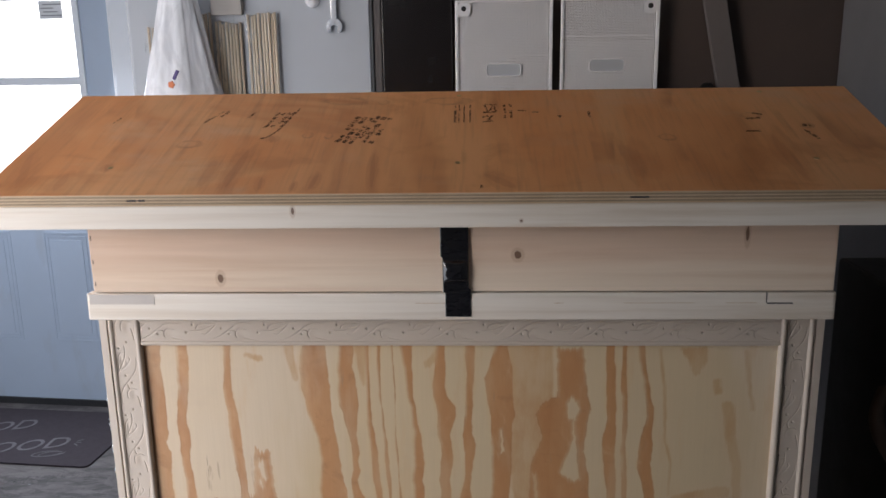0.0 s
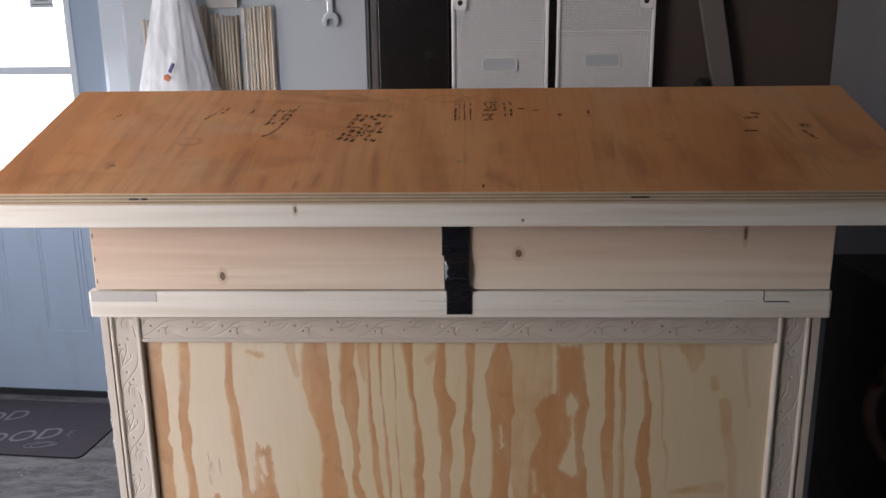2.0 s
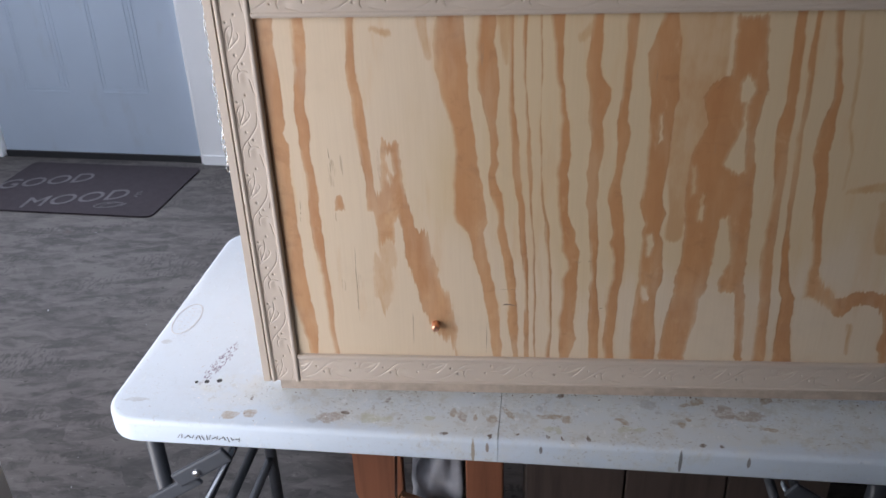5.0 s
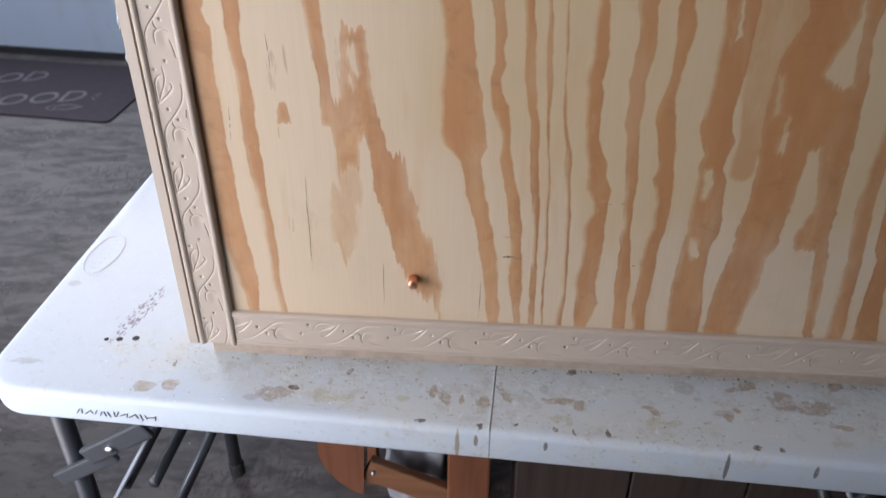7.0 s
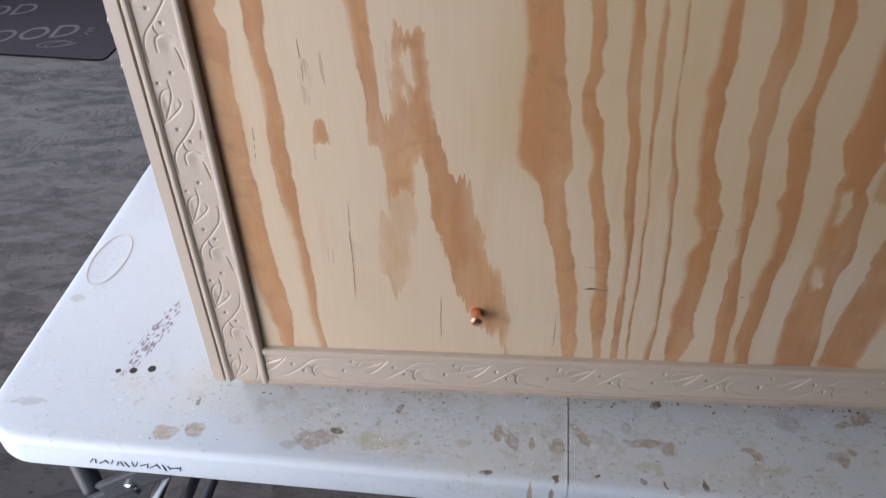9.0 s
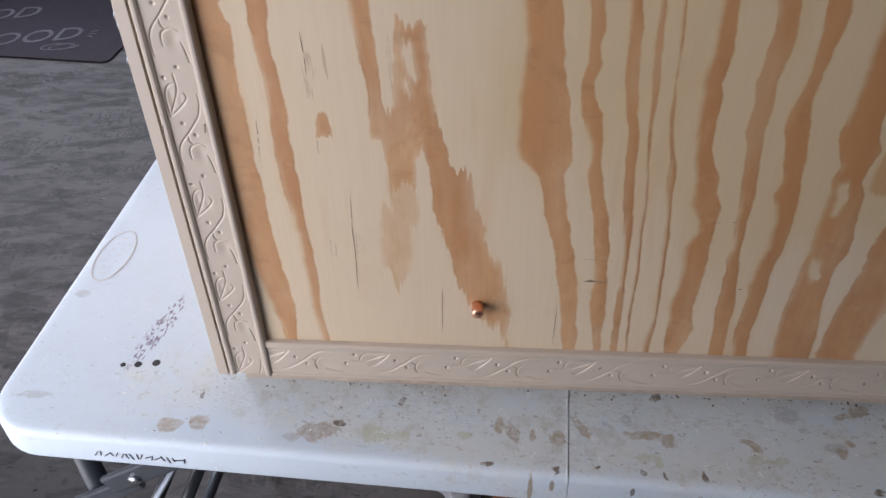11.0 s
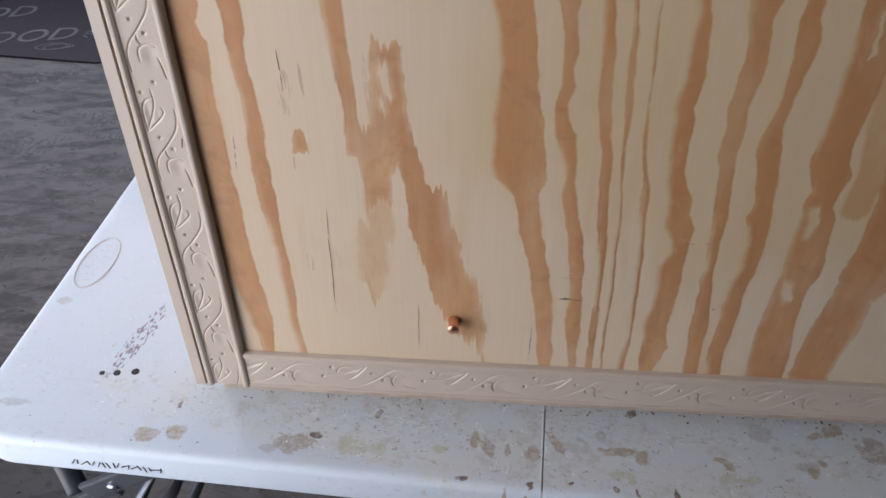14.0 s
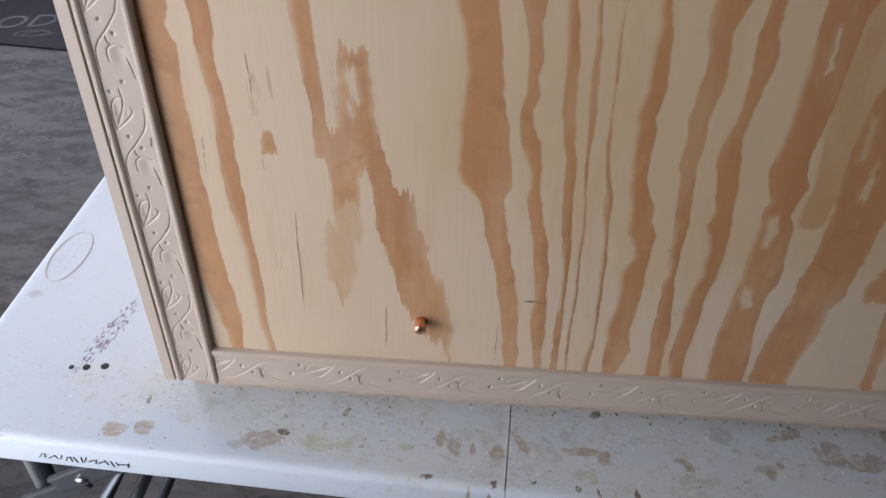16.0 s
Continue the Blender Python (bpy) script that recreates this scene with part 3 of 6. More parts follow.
M = {
    "panel": striped_plywood(),
    "roof": roof_plywood(),
    "edge": ply_edge("pale_plywood_edge", 1.0),
    "edgedark": ply_edge("dark_plywood_edge", 0.55),
    "base": plain("weathered_plywood_edge", (0.47, 0.40, 0.335), 0.85, 0.0, 0.35, 70),
    "trim": primed_trim(),
    "rail": pine("pale_planed_pine", (0.82, 0.755, 0.665), (0.67, 0.575, 0.465), 0, (((-0.195, -0.2785, 0.764), (0.0025, 0.02, 0.006)), ((0.085, -0.2785, 0.750), (0.0020, 0.02, 0.0022)), ((-0.58, -0.2785, 0.752), (0.003, 0.02, 0.007)))),
    "board": pine("knotty_pine_board", (0.84, 0.70, 0.555), (0.72, 0.54, 0.39), 0, (((-0.306, -0.232, 0.666), (0.005, 0.02, 0.008)), ((0.083, -0.232, 0.696), (0.006, 0.02, 0.007)), ((0.372, -0.232, 0.722), (0.003, 0.02, 0.013))), 0.6),
    "side": pine("pine_side_panel", (0.64, 0.50, 0.35), (0.50, 0.34, 0.20), 2),
    "patch": plain("grey_filler_patch", (0.50, 0.46, 0.42), 0.7),
    "tape": glossy_tape(),
    "ink": worn_ink("faded_black_ink", (0.115, 0.060, 0.034)),
    "faded": worn_ink("washed_out_ink", (0.19, 0.088, 0.04)),
    "graphite": plain("dark_pencil_mark", (0.24, 0.185, 0.14), 0.8),
    "smudge": plain("brown_smudge", (0.46, 0.345, 0.245), 0.8),
    "oval": plain("pale_grey_plastic", (0.56, 0.57, 0.59), 0.4),
    "copper": plain("copper", (0.86, 0.47, 0.31), 0.36, 1.0),
    "brass": plain("worn_brass", (0.62, 0.46, 0.24), 0.35, 1.0),
    "steel": plain("bright_steel", (0.62, 0.63, 0.65), 0.25, 1.0),
    "nickel": plain("bright_nickel", (0.62, 0.65, 0.68), 0.2, 1.0, 0.08, 40),
    "zinc": plain("dull_zinc", (0.42, 0.42, 0.44), 0.4, 1.0),
    "plastic": table_plastic(),
    "pen": plain("black_marker", (0.03, 0.03, 0.04), 0.6),
    "leg": plain("dark_grey_leg_enamel", (0.040, 0.045, 0.054), 0.4),
    "link": plain("dark_grey_link_enamel", (0.058, 0.064, 0.075), 0.45, 0.2),
    "stay": plain("pale_grey_enamel", (0.30, 0.34, 0.40), 0.45),
    "floor": worn_floor(),
    "wall": plain("grey_wall_paint", (0.42, 0.41, 0.40), 0.7, 0.0, 0.08, 3),
    "palewall": plain("pale_wall_paint", (0.66, 0.69, 0.73), 0.6, 0.0, 0.06, 3),
    "brown": plain("dark_brown_panelling", (0.060, 0.044, 0.038), 0.6, 0.0, 0.25, 4),
    "ceiling": plain("pale_ceiling_board", (0.27, 0.26, 0.25), 0.8, 0.0, 0.1, 3),
    "door": painted_door(),
    "jamb": plain("white_jamb_paint", (0.86, 0.88, 0.91), 0.45, 0.0, 0.06, 6),
    "strip": plain("white_vinyl", (0.90, 0.91, 0.93), 0.22, 0.0, 0.04, 10),
    "sweep": plain("black_rubber_sweep", (0.02, 0.02, 0.022), 0.7),
    "mat": plain("dark_plum_mat", (0.027, 0.020, 0.025), 0.95, 0.0, 0.3, 30),
    "matprint": plain("worn_grey_print", (0.100, 0.093, 0.100), 0.9, 0.0, 0.6, 25),
    "cabinet": plain("grey_cabinet_enamel", (0.42, 0.445, 0.475), 0.42, 0.0, 0.06, 5),
    "locker": plain("dark_grey_locker_enamel", (0.135, 0.133, 0.14), 0.38, 0.0, 0.2, 3),
    "dowel": pine("birch_dowel", (0.82, 0.71, 0.57), (0.66, 0.52, 0.38), 2),
    "film": clear_film(),
    "bag": thin_plastic(),
    "orange": plain("orange_print", (0.70, 0.20, 0.07), 0.5),
    "purple": plain("violet_print", (0.09, 0.06, 0.20), 0.5),
    "white": plain("white_enamel", (0.78, 0.78, 0.79), 0.4, 0.0, 0.05, 10),
    "paper": plain("grey_paper", (0.30, 0.305, 0.315), 0.8, 0.0, 0.1, 4),
    "black": plain("black_enamel", (0.006, 0.0055, 0.0055), 0.5, 0.0, 0.3, 8),
    "gloss": plain("dark_gap_black", (0.010, 0.008, 0.008), 0.25, 0.0, 0.3, 4),
    "greyboard": plain("dark_grey_board", (0.12, 0.105, 0.10), 0.6, 0.0, 0.15, 6),
    "redwood": pine("red_brown_wood", (0.19, 0.072, 0.036), (0.12, 0.043, 0.021), 2),
    "tanwood": pine("tan_wood", (0.25, 0.118, 0.06), (0.18, 0.08, 0.04), 0),
    "darkwood": pine("dark_stained_wood", (0.055, 0.040, 0.034), (0.03, 0.022, 0.019), 2),
    "darkcrumb": plain("brown_crumb", (0.17, 0.12, 0.085), 0.9),
    "rag": plain("grey_rag", (0.26, 0.275, 0.31), 0.95, 0.0, 0.3, 30),
    "tan": plain("dusty_tan_handle", (0.17, 0.125, 0.10), 0.6),
    "ground": plain("pale_gravel", (0.42, 0.41, 0.39), 0.9, 0.0, 0.3, 2),
    "clear": glassy("clear_glass", (1, 1, 1)),
}


# ---- building helpers ----
def thing(name, base, label, category, group="", kind=""):
    ob = new(name)
    ob.location = base
    ob.empty_display_size = 0.05
    return tagged(ob, label, category, group, kind)


def origin_of(ob):
    at = Vector((0, 0, 0))
    while ob:
        at += ob.location
        ob = ob.parent
    return at


def part(name, bm, material, parent=None, label="", smooth=False):
    """Links a bmesh, drawn in world metres, as one mesh object under a thing or a part."""
    if parent:
        bmesh.ops.translate(bm, verts=bm.verts, vec=-origin_of(parent))
    data = bpy.data.meshes.new(name)
    bm.to_mesh(data)
    bm.free()
    data.materials.append(M[material])
    for f in data.polygons:
        f.use_smooth = smooth
    ob = new(name, data)
    ob.parent = parent
    return tagged(ob, label)


def box(x0, x1, y0, y1, z0, z1, bevel=0.0, bm=None, m=None):
    own = bmesh.new()
    bmesh.ops.create_cube(own, size=1)
    for v in own.verts:
        v.co = Vector((x0 + (v.co.x + 0.5) * (x1 - x0), y0 + (v.co.y + 0.5) * (y1 - y0), z0 + (v.co.z + 0.5) * (z1 - z0)))
    if bevel:
        bmesh.ops.bevel(own, geom=own.edges[:], offset=bevel, segments=2, affect="EDGES", profile=0.6)
    return merge(own, bm, m)


def merge(own, bm=None, m=None):
    if m is not None:
        bmesh.ops.transform(own, matrix=m, verts=own.verts)
    if bm is None:
        return own
    data = bpy.data.meshes.new("joined")
    own.to_mesh(data)
    own.free()
    bm.from_mesh(data)
    bpy.data.meshes.remove(data)
    return bm


def tube(points, radius, bm=None, sides=8, closed=False, flat=1.0, up=None):
    """A round bar along a line of points."""
    own = bmesh.new()
    pts = [Vector(p) for p in points]
    n = len(pts)
    rings = []
    for i, p in enumerate(pts):
        a = pts[(i - 1) % n] if closed or i else p
        b = pts[(i + 1) % n] if closed or i < n - 1 else p
        d = (b - a).normalized()
        u = Vector(up) if up else (Vector((0, 0, 1)) if abs(d.z) < 0.9 else Vector((1, 0, 0)))
        s = d.cross(u).normalized()
        u = s.cross(d).normalized()
        r = radius[i] if isinstance(radius, (list, tuple)) else radius
        rings.append([own.verts.new(p + s * (r * math.cos(k * math.tau / sides)) + u * (r * flat * math.sin(k * math.tau / sides))) for k in range(sides)])
    for i in range(n if closed else n - 1):
        r0, r1 = rings[i], rings[(i + 1) % n]
        for k in range(sides):
            own.faces.new((r0[k], r0[(k + 1) % sides], r1[(k + 1) % sides], r1[k]))
    if not closed:
        own.faces.new(rings[0][::-1])
        own.faces.new(rings[-1])
    return merge(own, bm)


def prism(outline, lo, hi, axis, bm=None):
    """A flat outline (pairs) drawn out from lo to hi along an axis: 0 gives (y, z), 1 gives (x, z), 2 gives (x, y)."""
    own = bmesh.new()

    def at(p, t):
        return [(t, p[0], p[1]), (p[0], t, p[1]), (p[0], p[1], t)][axis]

    a = [own.verts.new(at(p, lo)) for p in outline]
    b = [own.verts.new(at(p, hi)) for p in outline]
    for i in range(len(a)):
        j = (i + 1) % len(a)
        own.faces.new((a[i], a[j], b[j], b[i]))
    own.faces.new(a[::-1])
    own.faces.new(b)
    bmesh.ops.recalc_face_normals(own, faces=own.faces)
    return merge(own, bm)


def lathe(profile, centre, axis="z", sides=20, bm=None):
    """A turned shape from pairs of (radius, height) about an axis through a place."""
    own = bmesh.new()
    rings = []
    for r, h in profile:
        ring = []
        for k in range(sides):
            c, s = r * math.cos(k * math.tau / sides), r * math.sin(k * math.tau / sides)
            ring.append(own.verts.new(Vector(centre) + Vector({"z": (c, s, h), "y": (c, h, s), "x": (h, c, s)}[axis])))
        rings.append(ring)
    for r0, r1 in zip(rings, rings[1:]):
        for k in range(sides):
            own.faces.new((r0[k], r0[(k + 1) % sides], r1[(k + 1) % sides], r1[k]))
    own.faces.new(rings[0][::-1])
    own.faces.new(rings[-1])
    bmesh.ops.recalc_face_normals(own, faces=own.faces)
    return merge(own, bm)


def structure(name, bm, material, label, category):
    return tagged(part(name, bm, material), label, category, "", "structure")


# ---- the room ----
TURN = -5.0                                  # the room stands a little askew to the table
DOOR_AT = Vector((-1.645, 2.76, 0))           # lower corner of the door slab on its lock side
ROOM = Matrix.Translation(DOOR_AT) @ pose(0, 0, 0, 0, 0, TURN)


def room_box(x0, x1, y0, y1, z0, z1, bevel=0.0, bm=None):
    """A box in the door's own frame: x along the door wall, y into the wall, from the slab's lower corner."""
    return box(x0, x1, y0, y1, z0, z1, bevel, bm, ROOM)


structure("floor", box(-3.2, 1.6, -3.6, 3.4, -0.12, 0.0), "floor", "grey worn strand-board workshop floor, scuffed and chipped", "floor")
backdrop = bpy.data.materials.new("bright_overcast")
backdrop.use_nodes = True
glow = backdrop.node_tree.nodes.new("ShaderNodeEmission")
glow.inputs[0].default_value, glow.inputs[1].default_value = (0.95, 0.98, 1.0, 1), 2.6
backdrop.node_tree.links.new(glow.outputs[0], backdrop.node_tree.nodes["Material Output"].inputs[0])
M["backdrop"] = backdrop
structure("backdrop", box(-12, 8, 9.0, 9.1, -0.1, 8), "backdrop", "bright overcast distance outside the door window", "backdrop")
structure("ground", box(-60, 60, -60, 60, -0.30, -0.14), "ground", "pale gravel yard outside", "ground")
bm = room_box(0.175, 2.9, -0.018, 0.10, 0, 3.4)
room_box(-2.2, -1.21, -0.018, 0.10, 0, 3.4, 0, bm)
room_box(-1.21, 0.175, -0.018, 0.10, 2.17, 3.4, 0, bm)
structure("wall_north", bm, "palewall", "pale painted wall round the entrance door", "wall")
# unseen wall; its openings are set to let in and cut off light
bm = box(-1.27, -1.12, -3.35, -1.12, 0, 3.4)
box(-1.27, -1.12, 0.06, 0.20, 0, 3.4, 0, bm)
box(-1.27, -1.12, -1.12, 0.06, 3.3, 3.4, 0, bm)
box(-3.15, -2.95, 0.06, 0.20, 0, 3.4, 0, bm)
box(-1.55, -1.27, 0.06, 0.20, 0, 3.4, 0, bm)
box(-2.95, -1.55, 0.06, 0.20, 2.7, 3.4, 0, bm)
box(-3.35, -3.15, 0.06, 3.3, 0, 3.4, 0, bm)
structure("wall_west", bm, "wall", "unseen grey wall, added with two openings to shape the daylight", "wall")
structure("wall_south", box(-1.27, 1.45, -3.5, -3.35, 0, 3.4), "wall", "plain painted wall", "wall")
# unseen wall, pale to bounce fill light onto the shaded faces
structure("wall_east", box(1.30, 1.45, -3.35, -0.30, 0, 3.4), "wall", "unseen grey side wall, added to bounce light back", "wall")
structure("wall_east_panelled", box(1.30, 1.45, -0.30, 1.06, 0, 3.4), "brown", "dark brown panelled wall", "wall")
structure("wall_partition", box(-0.30, 1.45, 1.06, 1.16, 0, 3.4), "brown", "dark brown panelled partition wall", "wall")
structure("ceiling", box(-3.6, 1.6, -3.6, 3.4, 3.4, 3.5), "ceiling", "pale ceiling boards", "ceiling")


def entrance_door():
    d = thing("door_1", DOOR_AT, "pale blue steel entrance door, closed, with a bright window and two raised panels", "door", kind="structure")
    # slab as stiles and rails round the window
    bm = room_box(-1.045, 0.016, 0.0, 0.045, 0.02, 1.09)
    room_box(-1.045, 0.016, 0.0, 0.045, 1.97, 2.05, 0, bm)
    room_box(-1.045, -0.89, 0.0, 0.045, 1.09, 1.97, 0, bm)
    room_box(-0.155, 0.016, 0.0, 0.045, 1.09, 1.97, 0, bm)
    slab = part("slab", bm, "door", d)
    for x0 in (-0.850, -0.440):
        bm = bmesh.new()
        for i, (g, w, h) in enumerate(((0, 0.010, 0.0022), (0.018, 0.008, 0.0016))):
            a0, a1, b0, b1 = x0 + g, x0 + 0.240 - g, 0.34 + g, 0.895 - g
            for q in ((a0, a1, b0, b0 + w), (a0, a1, b1 - w, b1), (a0, a0 + w, b0 + w, b1 - w), (a1 - w, a1, b0 + w, b1 - w)):
                room_box(q[0], q[1], -h, 0.001, q[2], q[3], 0.0018, bm)
        room_box(x0 + 0.04, x0 + 0.200, -0.0022, 0.001, 0.38, 0.855, 0.002, bm)
        part("raised_panel", bm, "door", slab)
    bm = room_box(-0.92, -0.89, -0.012, 0.05, 1.06, 2.0, 0.004)
    room_box(-0.155, -0.125, -0.012, 0.05, 1.06, 2.0, 0.004, bm)
    room_box(-0.89, -0.155, -0.012, 0.05, 1.06, 1.13, 0.004, bm)
    room_box(-0.89, -0.155, -0.012, 0.05, 1.97, 2.0, 0.004, bm)
    for x in (-0.85, -0.52, -0.19):
        room_box(x - 0.005, x + 0.005, -0.0135, -0.011, 1.09, 1.10, 0.001, bm)
    frame_ob = part("window_frame", bm, "jamb", d, "white plastic window frame")
    part("muntin", room_box(-0.89, -0.155, -0.006, 0.03, 1.590, 1.625, 0.003), "jamb", frame_ob)
    pane = part("pane", room_box(-0.89, -0.155, 0.018, 0.022, 1.13, 1.97), "clear", d, "clear window pane")
    pane.visible_shadow = False
    sticker = part("sticker", room_box(-0.325, -0.215, 0.010, 0.0165, 1.885, 1.965), "white", d, "white printed sticker")
    for k in range(4):
        part("printed_line", room_box(-0.315 + 0.012 * (k % 2), -0.215 - 0.02 * (k % 3), 0.0085, 0.0098, 1.897 + 0.016 * k, 1.902 + 0.016 * k), "paper", sticker, "grey unreadable line of print")
    part("sweep", room_box(-1.045, 0.016, -0.012, 0.03, 0.0, 0.032), "sweep", d, "black rubber door sweep")
    bm = lathe(((0.030, 0.0), (0.032, -0.006), (0.014, -0.012), (0.013, -0.035), (0.026, -0.045), (0.029, -0.058), (0.024, -0.070), (0.008, -0.074)), (-0.078, 0, 0.992), "y")
    bmesh.ops.transform(bm, matrix=ROOM, verts=bm.verts)
    part("knob", bm, "zinc", d, "dull metal door knob", True)
    bm = lathe(((0.028, 0.0), (0.028, -0.010), (0.020, -0.016), (0.006, -0.017)), (-0.066, 0, 1.138), "y")
    box(-0.071, -0.061, -0.03, -0.015, 1.121, 1.155, 0.003, bm)
    bmesh.ops.transform(bm, matrix=ROOM, verts=bm.verts)
    part("deadbolt", bm, "zinc", d, "dull metal deadbolt", True)
    bm = room_box(0.030, 0.175, -0.030, 0.10, 0, 2.17, 0.005)
    room_box(-1.21, -1.055, -0.030, 0.10, 0, 2.17, 0.005, bm)
    room_box(-1.055, 0.030, -0.030, 0.10, 2.062, 2.17, 0.005, bm)
    jamb = part("door_frame", bm, "jamb", d, "white painted door jamb")
    part("weather_strip", room_box(0.0185, 0.0296, -0.026, 0.02, 0.0, 2.05, 0.005), "strip", jamb, "shiny white vinyl weather strip")
    part("plinth", room_box(0.034, 0.171, -0.036, -0.0305, 0.0, 0.05, 0.002), "jamb", jamb)


entrance_door()


def text_mesh(body, size, m, depth=0.0008):
    curve = bpy.data.curves.new("words", "FONT")
    curve.body, curve.size, curve.extrude, curve.resolution_u = body, size, depth, 3
    curve.shear = 0.25
    ob = bpy.data.objects.new("words", curve)
    data = bpy.data.meshes.new_from_object(ob)
    bm = bmesh.new()
    bm.from_mesh(data)
    bmesh.ops.transform(bm, matrix=m, verts=bm.verts)
    bpy.data.objects.remove(ob)
    bpy.data.curves.remove(curve)
    bpy.data.meshes.remove(data)
    return bm


def rounded(x0, x1, y0, y1, r, steps=6):
    """An outline of a rectangle with round corners."""
    out = []
    for cx, cy, a0 in ((x1 - r, y1 - r, 0), (x0 + r, y1 - r, 90), (x0 + r, y0 + r, 180), (x1 - r, y0 + r, 270)):
        for k in range(steps + 1):
            a = radians(a0 + 90 * k / steps)
            out.append((cx + r * math.cos(a), cy + r * math.sin(a)))
    return out


def doormat():
    d = thing("doormat", (-2.04, 2.40, 0), "dark plum doormat with worn grey lettering, lying before the door", "doormat")
    bm = prism(rounded(-0.84, 0.045, -0.625, -0.090, 0.03), 0.001, 0.008, 2)
    bmesh.ops.transform(bm, matrix=ROOM, verts=bm.verts)
    part("mat_body", bm, "mat", d)
    for body, x, y, size in (("GOOD", -0.842, -0.424, 0.140), ("MOOD", -0.603, -0.602, 0.148)):
        part("lettering", text_mesh(body, size, ROOM @ pose(x, y, 0.0085, 0, 0, 18)), "matprint", d, "worn pale grey lettering")
    for i in range(3):
        a = radians(-25 + 28 * i)
        tick = [ROOM @ Vector((-0.150 + r * math.cos(a), -0.415 + r * 1.4 * math.sin(a), 0.0088)) for r in (0.02, 0.045)]
        part("tick_mark", tube(tick, 0.003, None, 6, flat=0.3), "matprint", d, "worn pale grey tick")
    # a pen swirl of two turns under the last letters
    loop = []
    for k in range(50):
        a, r = k * math.tau / 24, 1.0 - 0.006 * k
        loop.append(ROOM @ Vector((-0.196 + 0.001 * k - 0.02 + 0.060 * r * math.cos(a), -0.533 + 0.026 * r * math.sin(a) + 0.018 * math.cos(a), 0.0088 + 0.00002 * k)))
    part("flourish", tube(loop, 0.0026, None, 6, False, 0.3), "matprint", d, "worn pale grey flourish")


doormat()


# ---- the folding table ----
TX0, TX1, TY0, TY1, TZ = -0.714, 0.486, -0.083, 0.523, 0.762
SEAM = -0.121


def table_half(x0, x1, left):
    """Half of a moulded top: round outer corners, a rolled edge and a shallow skirt."""
    own = bmesh.new()
    levels = ((0.016, 0.0), (0.009, -0.0001), (0.0065, -0.0005), (0.0042, -0.0013), (0.0023, -0.0028), (0.0008, -0.0050), (0.0001, -0.0075), (0.0, -0.0095), (0.0, -0.037), (0.0012, -0.041), (0.005, -0.0445), (0.014, -0.045), (0.020, -0.045))
    rings = []
    for inset, dz in levels:
        r = 0.055 - inset
        xa, xb = (x0 + inset, x1) if left else (x0, x1 - inset)
        ya, yb = TY0 + inset, TY1 - inset
        pts = []
        corners = ((xb, ya, None), (xb, yb, None), (xa + r, yb - r, 90), (xa + r, ya + r, 180)) if left else ((xa, yb, None), (xa, ya, None), (xb - r, ya + r, 270), (xb - r, yb - r, 0))
        for cx, cy, a0 in corners:
            if a0 is None:
                pts.append((cx, cy))
            else:
                for k in range(9):
                    a = radians(a0 + 90 * k / 8)
                    pts.append((cx + r * math.cos(a), cy + r * math.sin(a)))
        rings.append([own.verts.new((px, py, TZ + dz)) for px, py in pts])
    own.faces.new(rings[0])
    for a, b in zip(rings, rings[1:]):
        for i in range(len(a)):
            j = (i + 1) % len(a)
            own.faces.new((a[i], b[i], b[j], a[j]))
    own.faces.new(rings[-1][::-1])
    bmesh.ops.recalc_face_normals(own, faces=own.faces)
    flat = [f for f in own.faces if len(f.verts) > 4 or abs(f.calc_center_median().x - (x1 if left else x0)) < 1e-5]
    bmesh.ops.split_edges(own, edges=list({e for f in flat for e in f.edges}))
    return own


